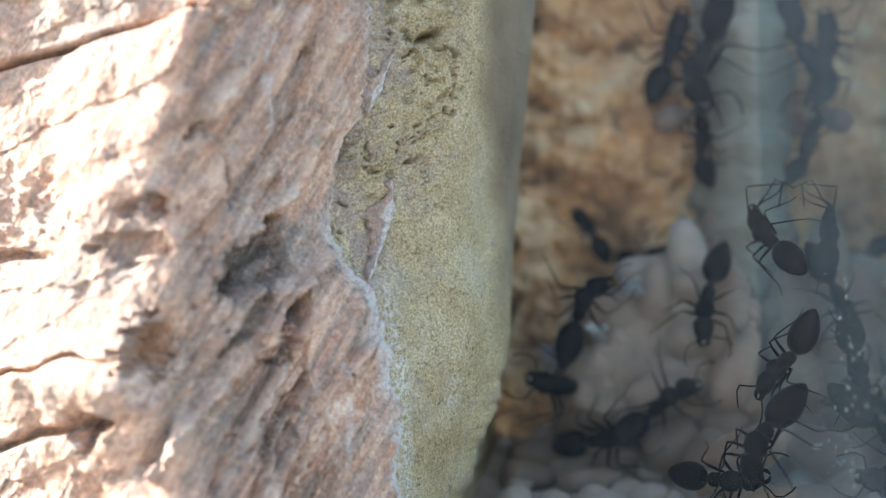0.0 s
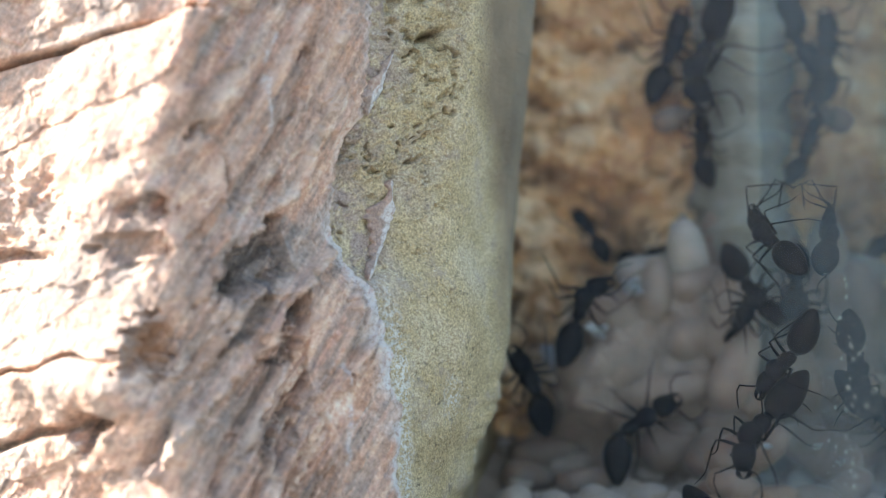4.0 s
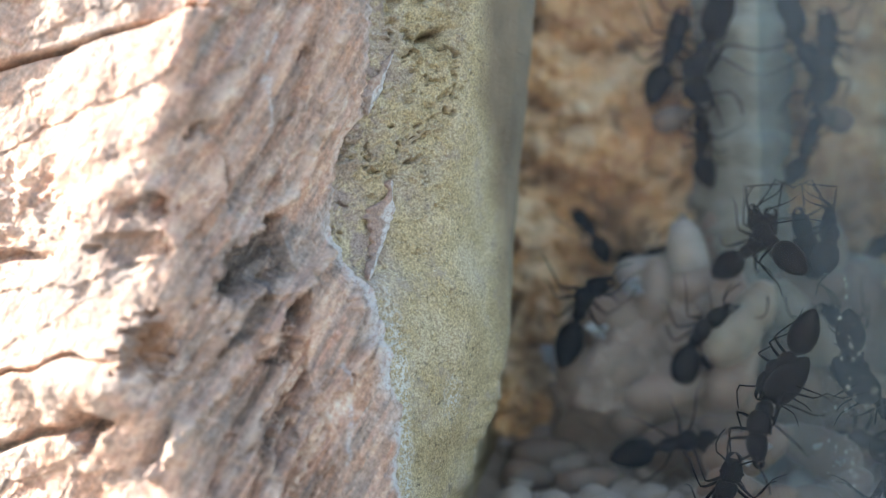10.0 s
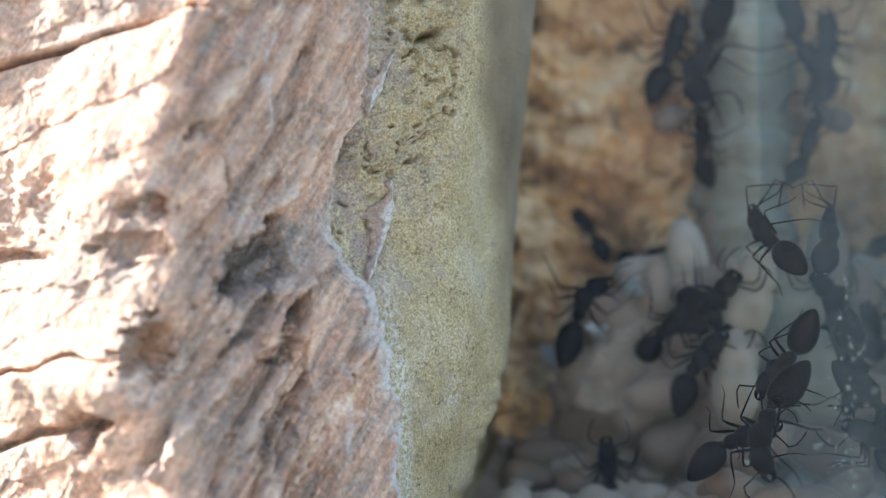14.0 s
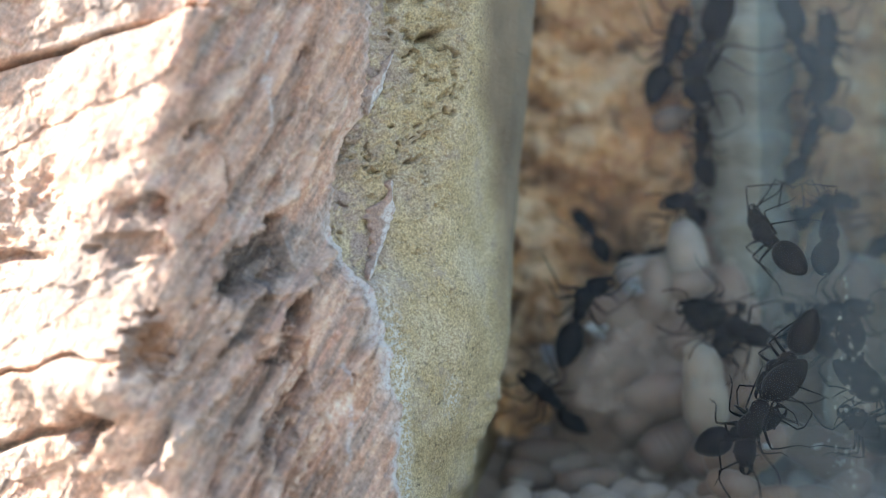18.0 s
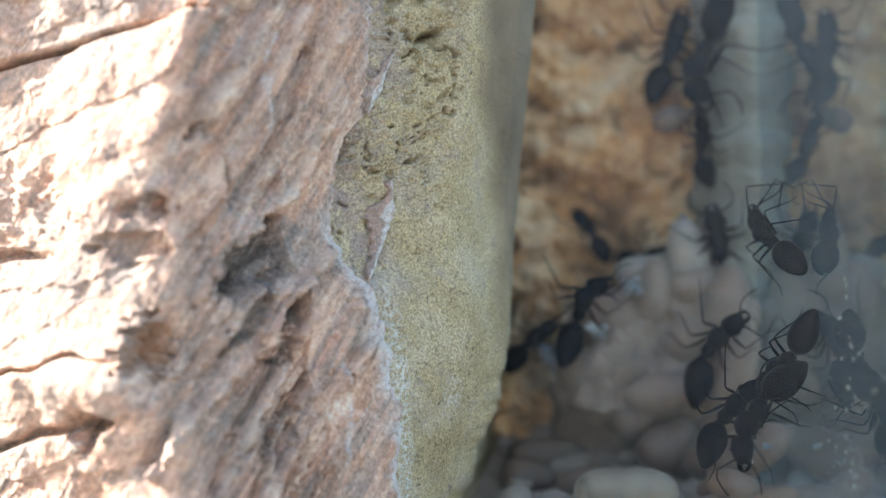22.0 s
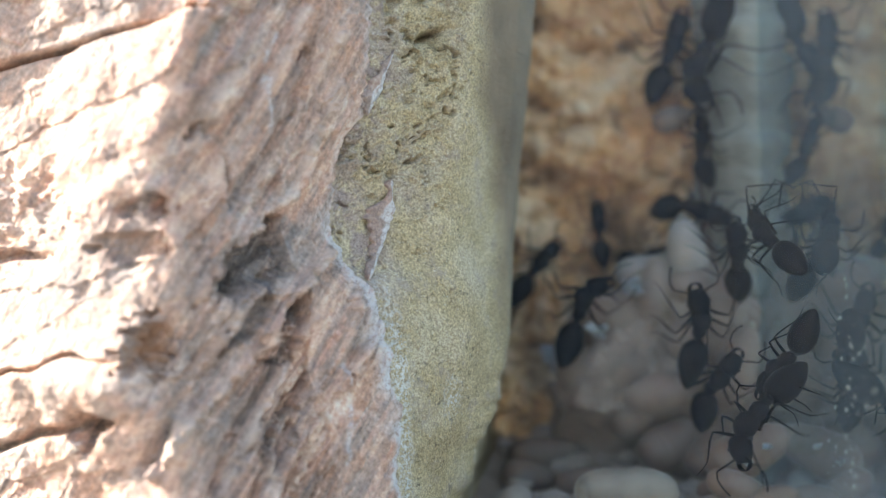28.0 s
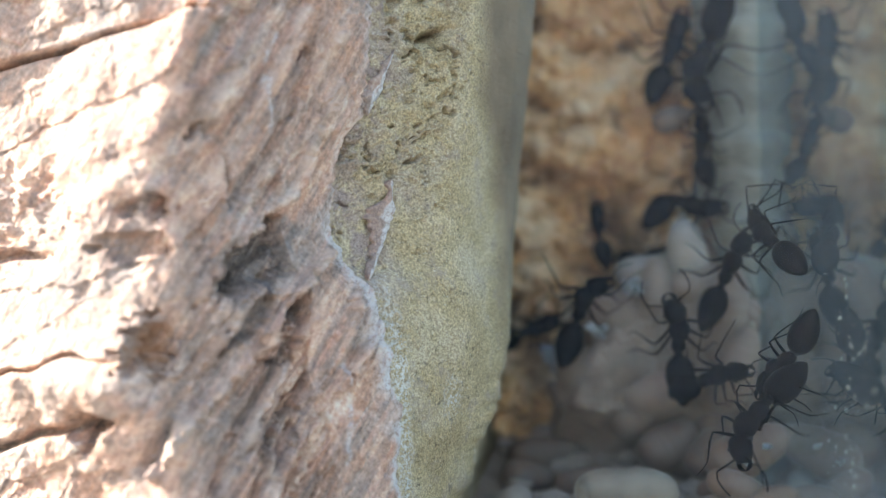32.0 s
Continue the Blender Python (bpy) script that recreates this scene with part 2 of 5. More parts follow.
def brood_material(name, colour, rough=0.5, weight=0.85):
    mat, nt, b = material(name)
    co = where(nt)
    n1 = noise_of(nt, co, 500, 3)
    tint = blend(nt, grow(nt, n1, 0.4, 0.7), colour, tuple(c * 0.82 for c in colour))
    dirt = noise_of(nt, co, 260, 6, 0.7)
    tint = blend(nt, maths(nt, "MULTIPLY", grow(nt, dirt, 0.48, 0.66), 0.6), tint, (colour[0] * 0.55, colour[1] * 0.48, colour[2] * 0.42))
    nt.links.new(tint, b.inputs["Base Color"])
    b.inputs["Roughness"].default_value = rough
    b.inputs["Subsurface Weight"].default_value = weight
    b.inputs["Subsurface Radius"].default_value = (0.0032, 0.0022, 0.0016)
    b.inputs["Subsurface Scale"].default_value = 1.0
    b.inputs["Specular IOR Level"].default_value = 0.3
    relief(nt, b, n1, 0.06, 0.4)
    return mat


def chitin_material():
    mat, nt, b = material("black_chitin")
    co = where(nt)
    n1 = noise_of(nt, co, 2500, 3)
    nt.links.new(ramp(nt, n1, [(0.3, (0.0012, 0.0014, 0.0019)), (0.7, (0.0028, 0.003, 0.0038))]), b.inputs["Base Color"])
    b.inputs["Roughness"].default_value = 0.42
    b.inputs["Specular IOR Level"].default_value = 0.06
    b.inputs["IOR"].default_value = 1.15
    relief(nt, b, n1, 0.03, 0.4)
    return mat


def glass_material():
    """Old greenish float glass: mirror by its Fresnel, clear and tinted behind."""
    mat, nt, b = material("green_float_glass")
    nt.nodes.remove(b)
    clear = node(nt, "BsdfTransparent", Color=(0.90, 0.95, 0.96, 1))
    gloss = node(nt, "BsdfGlossy", Color=(0.74, 0.83, 0.85, 1), Roughness=0.03)
    edge = node(nt, "LayerWeight", Blend=0.5)
    much = maths(nt, "POWER", edge.outputs["Facing"], 1.15)
    mix = node(nt, "MixShader", i0=much, i1=clear.outputs[0], i2=gloss.outputs[0])
    # dust on the pane, its bluish diffuse share also adding haze
    dust = node(nt, "BsdfDiffuse", Color=(0.66, 0.74, 0.80, 1))
    amount = maths(nt, "MULTIPLY_ADD", noise_of(nt, where(nt), 90, 5), 0.03, 0.013)
    mix = node(nt, "MixShader", i0=amount, i1=mix.outputs[0], i2=dust.outputs[0])
    nt.links.new(mix.outputs[0], nt.nodes["Material Output"].inputs[0])
    return mat


def haze_material():
    """Clear glass with a diffuse veil that adds haze."""
    mat, nt, b = material("hazy_front_glass")
    nt.nodes.remove(b)
    clear = node(nt, "BsdfTransparent", Color=(0.98, 0.99, 0.99, 1))
    veil = node(nt, "BsdfDiffuse", Color=(0.74, 0.79, 0.85, 1))
    co = where(nt)
    # the added haze thickens towards the top
    high = grow(nt, node(nt, "SeparateXYZ", Vector=co).outputs[2], 0.009, 0.024)
    amount = maths(nt, "MULTIPLY_ADD", noise_of(nt, co, 120, 4), 0.016, 0.016)
    amount = maths(nt, "MULTIPLY_ADD", high, 0.018, amount)
    mix = node(nt, "MixShader", i0=amount, i1=clear.outputs[0], i2=veil.outputs[0])
    nt.links.new(mix.outputs[0], nt.nodes["Material Output"].inputs[0])
    return mat


def plain(name, colour, rough=0.8, scale=200, amount=0.25):
    mat, nt, b = material(name)
    n1 = noise_of(nt, where(nt), scale, 5)
    tint = blend(nt, n1, tuple(c * (1 - amount) for c in colour), tuple(min(1, c * (1 + amount)) for c in colour))
    nt.links.new(tint, b.inputs["Base Color"])
    b.inputs["Roughness"].default_value = rough
    relief(nt, b, n1, 0.08, 0.4)
    return mat


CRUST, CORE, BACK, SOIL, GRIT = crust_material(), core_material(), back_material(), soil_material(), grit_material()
LARVA = brood_material("grey_larva_skin", (0.155, 0.107, 0.077))
# lighter copy of the larva skin, as if more light fell there
LARVA_LIT = brood_material("lit_larva_skin", (0.225, 0.158, 0.115))
MASS = brood_material("packed_brood", (0.265, 0.19, 0.143), 0.7, 0.6)
PALE = brood_material("pale_larva_skin", (0.29, 0.243, 0.20))
PUPA = brood_material("cream_pupa_skin", (0.235, 0.19, 0.14))
# nearly the same cream for the dropped pupa
DROPPED_SKIN = brood_material("dropped_pupa_skin", (0.235, 0.19, 0.142))
EGG = brood_material("white_egg_skin", (0.42, 0.39, 0.36))
CHITIN = chitin_material()
SHEEN = CHITIN.copy()
SHEEN.name = "glossy_chitin"
SHEEN.node_tree.nodes["Principled BSDF"].inputs["Specular IOR Level"].default_value = 0.6
SHEEN.node_tree.nodes["Principled BSDF"].inputs["Roughness"].default_value = 0.3
GLASS = glass_material()
SEAL = brood_material("grey_sealant", (0.258, 0.242, 0.195), 0.9, 0.2)
BACKDROP_GREY = plain("backdrop_grey", (0.055, 0.085, 0.09), 0.9)
HAZE = haze_material()
STONE = plain("tan_pebble", (0.29, 0.225, 0.175), 0.85, 700)
DUST = plain("pale_dust", (0.42, 0.42, 0.36), 0.7)

# ---- ground: one sheet to the horizon ----
def build_ground():
    me = mesh_of("ground", [(-2e6, -2e6, GROUND), (2e6, -2e6, GROUND), (2e6, 2e6, GROUND), (-2e6, 2e6, GROUND)], [(0, 1, 2, 3)], False)
    me.materials.append(SOIL)
    tagged(new("ground", me), "brown gritty soil under the nest", "ground", kind="structure")


# ---- the split stone: a yellow core under a pink layered crust ----
RIDGE = [(22.6, -10.65), (19.0, -11.42), (15.9, -12.39), (13.5, -11.75), (11.0, -11.42), (8.9, -12.76), (6.0, -14.16), (4.4, -11.72), (1.4, -11.00), (32.0, -9.22)]
BORDER = [(30, -2.6), (23.9, -3.47), (22.3, -3.3), (18.5, -3.9), (16.3, -4.9), (15.0, -5.3), (12.6, -5.5), (11.2, -4.9), (10.3, -3.2), (7.7, -2.53), (4.5, -2.13), (0.1, -1.86)]
EDGE = [(30, 5.3), (25.5, 5.12), (20.9, 4.72), (13.3, 4.02), (7.1, 3.71), (4.06, 3.1), (2.83, 2.58), (1.0, 1.87), (-1.5, 0.86)]
LEFT, BACK_Y, TOP = -27.0, 88.0, 33.0
# unseen upper part, raised so the slab keeps sun off the chamber
SLAB_TOP = 42.0
HEIGHTS = np.concatenate([np.linspace(GROUND - 0.3, 27, 640), np.linspace(27.6, SLAB_TOP, 40)])


def outline(s, z):
    """The slab's skin in plan at height z. s: 0 far end, 1 ridge, 2 where the crust breaks off, 3 the worn lip, 3.5 behind it."""
    r, b, e = along(z, RIDGE), along(z, BORDER), along(z, EDGE)
    ey = 71.0 + 3.8 * np.clip((z - 3) / 11, 0, 1)
    e = e * ey / 74 + (0.05 * fbm(z * 1.6, z * 0, 4, 151, 0.6) - 0.10 * np.clip(fbm(z * 0.9, z * 0 + 7, 2, 153) - 0.2, 0, 1)) * np.clip((10 - z) / 6, 0, 1)
    xs = [LEFT + 0 * z, r, b, b + 0.64 * (e - b), e, e - 0.25]
    ys = [67.0 + 0 * z, 58.0 + 0 * z, 65.0 + 0 * z, 68.4 + 0 * z, ey, ey + 3.0]
    ks = [0.0, 1.0, 2.0, 2.66, 3.0, 3.3]
    x, y = 0.0 * s, 0.0 * s
    for shift in (-0.07, -0.035, 0.0, 0.035, 0.07):
        t = np.clip(s + shift, 0, 3.3)
        k = np.clip(np.searchsorted(ks, t, side="right") - 1, 0, 4)
        lo, hi = np.take(ks, k), np.take(ks, k + 1)
        f = (t - lo) / (hi - lo)
        px, py = 0.0, 0.0
        for n in range(5):
            here = (k == n)
            px = px + here * (xs[n] * (1 - f) + xs[n + 1] * f)
            py = py + here * (ys[n] * (1 - f) + ys[n + 1] * f)
        x, y = x + px / 5, y + py / 5
    return x, y


def strata(x, z):
    """Layers run flat on the far flank and steeply up over the near one."""
    d = x + 11.4
    return z - 0.34 * np.minimum(d, 0) - 0.78 * (d + np.sqrt(d * d + 0.2)) + 0.6


def dent(s, z, s0, z0, ws, wz, lean=0.0):
    ds = s - s0 - lean * (z - z0)
    return np.exp(-(ds / ws) ** 2 - ((z - z0) / wz) ** 2)


def hollow(s, z, s0, z0, length, width, lean):
    """A steep-walled hollow; lean: degrees from level."""
    c, n = math.cos(radians(lean)), math.sin(radians(lean))
    a, b = (s - s0) * 9.4 * c + (z - z0) * n, -(s - s0) * 9.4 * n + (z - z0) * c
    wob = 1 + 0.25 * vnoise(s * 14, z * 1.5, 77)
    b = b + 0.22 * fbm(s * 13, z * 1.2, 3, 78) + 0.10 * fbm(s * 40, z * 4, 2, 79)
    a = a + 0.5 * fbm(s * 15, z * 1.4, 3, 80)
    return np.exp(-(((a / length) ** 2 + (b / width) ** 2) * wob) ** 4)


def crack(s, z, a, b, width, fade=0.15):
    """A groove from a to b, both (s, z)."""
    t = np.clip((s - a[0]) / (b[0] - a[0]), 0, 1)
    line = a[1] + (b[1] - a[1]) * t
    ends = np.clip((s - a[0] + fade) / fade, 0, 1) * np.clip((b[0] + fade - s) / fade, 0, 1)
    wob = 0.25 * vnoise(s * 9, z * 0 + a[1], 3)
    return ends * np.exp(-((z - line - wob) / width) ** 2)


def seam(X, Z, line, fade=0.5):
    """Distance to a bent line (to its left positive), and a weight that dies away past its ends."""
    far, side, weight = np.full(X.shape, 99.0), np.ones(X.shape), np.ones(X.shape)
    for k, ((ax, az), (bx, bz)) in enumerate(zip(line, line[1:])):
        dx, dz = bx - ax, bz - az
        ln = math.hypot(dx, dz)
        t = ((X - ax) * dx + (Z - az) * dz) / ln
        d = np.hypot(X - ax - np.clip(t, 0, ln) * dx / ln, Z - az - np.clip(t, 0, ln) * dz / ln)
        over = np.zeros(X.shape)
        if k == 0:
            over = np.clip(-t / fade, 0, 1)
        if k == len(line) - 2:
            over = np.maximum(over, np.clip((t - ln) / fade, 0, 1))
        near = d < far
        side = np.where(near, np.where((X - ax) * dz - (Z - az) * dx > 0, -1.0, 1.0), side)
        weight = np.where(near, 1 - over, weight)
        far = np.where(near, d, far)
    return far * side, weight


# ribs of harder layers on the shaded flank: the line, its half width and height, the depth of the joint under it
RIBS = [
    ([(-5.4, -0.2), (-7.8, -3.6), (-9.6, -5.8), (-11.3, -7.8), (-12.8, -9.9)], 0.30, 0.60, 0.55),
    ([(-4.8, -1.8), (-6.3, -3.7), (-7.8, -6.4), (-9.0, -9.1), (-9.6, -11.0)], 0.24, 0.50, 0.60),
    ([(-5.5, -5.4), (-6.3, -6.9), (-7.5, -8.7), (-7.9, -11.0)], 0.20, 0.42, 0.45),
    ([(-4.0, -2.1), (-4.45, -4.3), (-4.7, -5.9), (-5.3, -7.0), (-6.3, -8.7)], 0.18, 0.38, 0.35),
    ([(-3.2, -1.8), (-3.6, -4.0), (-4.1, -5.4)], 0.15, 0.30, 0.30),
    ([(-9.3, -2.7), (-10.9, -6.0), (-11.9, -9.3)], 0.40, 0.30, 0.10),
    ([(-4.8, 7.3), (-6.0, 4.8), (-6.8, 2.6), (-8.4, 1.2)], 0.30, 0.42, 0.30),
    ([(-3.9, 10.5), (-5.4, 8.2), (-7.1, 4.6), (-8.8, 2.0)], 0.26, 0.30, 0.50),
    ([(-6.0, 10.6), (-8.5, 6.0), (-10.5, 2.8)], 0.28, 0.22, 0.25), ([(-7.5, 10.6), (-9.5, 7.2), (-11.3, 4.5)], 0.30, 0.22, 0.22),
    ([(-6.9, -1.6), (-8.8, -4.0), (-10.4, -6.0)], 0.16, 0.22, 0.22), ([(-5.0, -7.6), (-6.6, -10.6)], 0.16, 0.25, 0.25)]
JOINTS = [([(-8.7, 10.6), (-10.4, 8.9), (-11.0, 7.3)], 0.42, 0.45), ([(-9.8, 4.1), (-9.3, 1.7)], 0.10, 0.30), ([(-6.9, -6.6), (-8.2, -8.9)], 0.42, 0.60)]
VEINS = [[(-7.26, 9.5), (-7.94, 8.3), (-7.85, 6.1), (-8.15, 4.1)], [(-4.45, -5.1), (-4.2, -6.9), (-4.35, -9.4)]]


def ribbing(X, Z):
    """Relief of ribs, joints and veins; also how far the crests are lightened, the joints darkened for shade and the
    veins pale.
    """
    X, Z = X + 0.07 * fbm(X * 0.9, Z * 0.9, 4, 161), Z + 0.07 * fbm(X * 0.9 + 9, Z * 0.9, 4, 163)
    h, lightened, dark, pale = 0 * X, 0 * X, 0 * X, 0 * X
    for k, (line, wide, high, deep) in enumerate(RIBS):
        d, w = seam(X, Z, line)
        ragged = np.clip(0.75 + 0.6 * fbm(X * 1.3 + 5 * k, Z * 1.3, 3, 165), 0.15, 1.3)
        crest = np.where(d > 0, np.exp(-(d / (2.6 * wide)) ** 2), np.exp(-(d / (0.8 * wide)) ** 2)) * w * ragged
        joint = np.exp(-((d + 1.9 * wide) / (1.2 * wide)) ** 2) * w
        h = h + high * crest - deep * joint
        lightened = np.maximum(lightened, np.exp(-(d / wide) ** 2) * w * ragged)
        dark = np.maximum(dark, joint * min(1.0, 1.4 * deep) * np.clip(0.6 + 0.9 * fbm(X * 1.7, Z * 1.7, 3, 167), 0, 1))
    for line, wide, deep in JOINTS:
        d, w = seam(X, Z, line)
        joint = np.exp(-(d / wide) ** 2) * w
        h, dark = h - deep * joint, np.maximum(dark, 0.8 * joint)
    for k, line in enumerate(VEINS):
        d, w = seam(X, Z, line, 0.8)
        pale = np.maximum(pale, np.exp(-(d / (0.09 + 0.11 * np.clip(vnoise(Z * 0.8, Z * 0 + k, 169), 0, 1))) ** 2) * w)
    return h + 0.10 * pale, lightened, dark, pale


def seam_lump(X, Z):
    """A cream lump left along the broken rim."""
    d, w = seam(X, Z, [(-4.1, 6.4), (-4.9, 5.1)], 0.2)
    return np.exp(-(d / 0.22) ** 2) * w


def knock(X, Z, x0, z0, wx, wz):
    r = np.hypot((X - x0) / wx, (Z - z0) / wz) + 0.45 * fbm(X * 1.5, Z * 2.2, 4, 171, 0.6)
    return np.clip(1.25 - r, 0, 1) ** 0.7 * (r < 1.25)


def crust_height(s, x, y, z):
    X, Z = x / y * 60, (z - 12) / y * 60
    q = strata(x, z)
    u = np.where(x < -11.4, x + 11.4, (x + 11.4) * 1.4)
    warp = fbm(u * 0.28, z * 0.22, 3, 5)
    near = np.clip((s - 1.0) / 0.2, 0, 1)
    jag = 0.07 * fbm(u * 0.9, z * 0.8, 4, 15, 0.6)
    d = x + 11.4
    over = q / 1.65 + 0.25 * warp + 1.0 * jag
    far = 0.54 * d + 0.84 * z + 0.4 * warp
    bold = np.clip(0.6 + 0.8 * fbm(u * 0.25 + 7, z * 0.2, 2, 19), 0.15, 1.3)
    ledgy = 0.35 + 0.65 * np.clip((x + 10.0) / 3, 0, 1) * np.clip((19 - z) / 6, 0, 1)
    h = 0.40 * fbm(u * 0.28, z * 0.22, 3, 11)
    # long broken ledges, plates on them and chips on the plates
    face, rim, tone = facets(over / 1.35, far / 11.0 + jag, 25, -0.9, 0.5)
    h = h + (0.06 + 0.30 * near * ledgy) * face - 0.16 * near * ledgy * np.exp(-(rim / 0.05) ** 2)
    low = near * np.clip((x + 11.0) / 2, 0, 1) * np.clip((14 - z) / 3, 0, 1)
    h = h + 0.35 * low * (steps(over / 1.75 + 0.1, 0.90) - 0.5) - 0.15 * low * groove(over / 1.75 + 0.1, 0.03)
    thin = over / 0.86 + 0.12 * fbm(u * 0.5, z * 0.4, 2, 29)
    h = h + 0.30 * low * bold * (steps(thin, 0.86) - 0.5) - 0.2 * low * groove(thin, 0.05)
    face, rim, chance = facets(over / 0.62 + 0.3 * jag, far / 4.0 + jag, 45, -0.8, 0.4)
    h = h + (0.03 + 0.30 * near) * bold * (0.5 + 0.5 * ledgy) * face - 0.14 * near * np.exp(-(rim / 0.07) ** 2)
    tone = 0.6 * tone + 0.4 * chance
    chip, rim, chance = facets(over * 3.3 + 2 * jag, far * 1.6 + 2 * jag, 65, -0.6, 0.4)
    h = h + (0.008 + 0.07 * near) * chip * np.clip(0.5 + 1.2 * vnoise(u * 0.5, z * 0.45, 8), 0, 1.4)
    t = q * 0.95 + 0.32 * warp + 1.5 * jag
    h = h + (0.06 + 0.10 * near) * (steps(t, 0.93) - 0.5) * np.clip(0.4 + 0.9 * vnoise(u * 0.35, z * 0.3, 8), 0, 1.2)
    h = h + (0.05 + 0.04 * near) * fbm(u * 1.4, z * 1.3, 4, 31) + (0.02 + 0.04 * near) * fbm(u * 5, z * 4.5, 3, 41)
    h = h * (1 - 0.5 * near * np.clip((z - 12.5) / 2, 0, 1))
    # cracks over the sunlit flank
    h = h - 1.3 * crack(s, z, (0.10, 19.4), (0.98, 22.3), 0.13)
    h = h - 0.8 * crack(s, z, (0.15, 10.6), (0.50, 11.7), 0.22)
    h = h - 0.7 * crack(s, z, (0.15, 5.0), (0.85, 7.3), 0.10)
    h = h - 1.1 * crack(s, z, (0.15, 1.3), (0.76, 4.5), 0.20)
    h = h + (2.2 * np.clip(0.9 - s, 0, 1) - 0.6) * np.clip((z - 19.1 - 3.3 * s) / 0.15, 0, 1) * np.clip((1.15 - s) / 0.15, 0, 1)
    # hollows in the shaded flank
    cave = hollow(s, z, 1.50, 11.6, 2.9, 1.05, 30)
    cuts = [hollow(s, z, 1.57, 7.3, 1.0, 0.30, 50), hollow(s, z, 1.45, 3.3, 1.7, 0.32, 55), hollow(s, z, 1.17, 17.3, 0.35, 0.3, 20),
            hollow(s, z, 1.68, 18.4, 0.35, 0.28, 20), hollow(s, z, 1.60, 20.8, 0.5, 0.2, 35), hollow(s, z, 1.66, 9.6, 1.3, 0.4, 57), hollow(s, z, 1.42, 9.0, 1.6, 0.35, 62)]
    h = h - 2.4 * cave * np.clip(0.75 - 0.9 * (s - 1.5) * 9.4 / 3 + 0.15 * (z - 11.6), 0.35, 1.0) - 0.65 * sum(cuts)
    # hollows, then the joints below, get their shade as grey colour
    shade_grey = np.clip(1.0 * cave + 0.5 * sum(cuts), 0, 1)
    ribs, lightened, dark, pale = ribbing(X, Z)
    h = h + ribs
    shade_grey = np.clip(shade_grey + 0.75 * dark, 0, 1)
    # notches along the ridge
    rust = knock(X, Z, -13.0, -4.3, 1.0, 1.2)
    h = h - 1.1 * rust - 1.1 * knock(X, Z, -12.9, 1.9, 0.9, 0.5) - 0.8 * knock(X, Z, -13.3, 0.1, 1.5, 0.55) - 1.9 * knock(X, Z, -15.2, -8.0, 0.8, 0.7)
    h = h - 0.35 * knock(X, Z, -18.4, 1.7, 1.8, 1.5) - 0.5 * knock(X, Z, -6.0, 6.6, 0.35, 0.35) - 0.5 * knock(X, Z, -10.6, 5.3, 0.35, 0.4)
    h = h + 0.5 * knock(X, Z, -9.4, 8.3, 0.4, 0.5) + 0.5 * knock(X, Z, -9.7, 10.4, 0.5, 0.4) + 0.45 * seam_lump(X, Z)
    return h, over, shade_grey, tone, np.maximum(lightened, seam_lump(X, Z)), pale, rust


def push(x, y, h):
    """Moves the skin out along its own normal, found on the grid."""
    dx, dy = np.gradient(x, axis=0), np.gradient(y, axis=0)
    ln = np.hypot(dx, dy) + 1e-9
    return x + h * dy / ln, y - h * dx / ln


def settle(x, y, z, depth):
    """The crust sits a little further back than its outline: its ridge at 59 mm, its broken rim at 65 mm."""
    k = (65.0 + 0.82 * (depth - 65.0)) / depth
    return x * k, y * k, 12 + (z - 12) * k


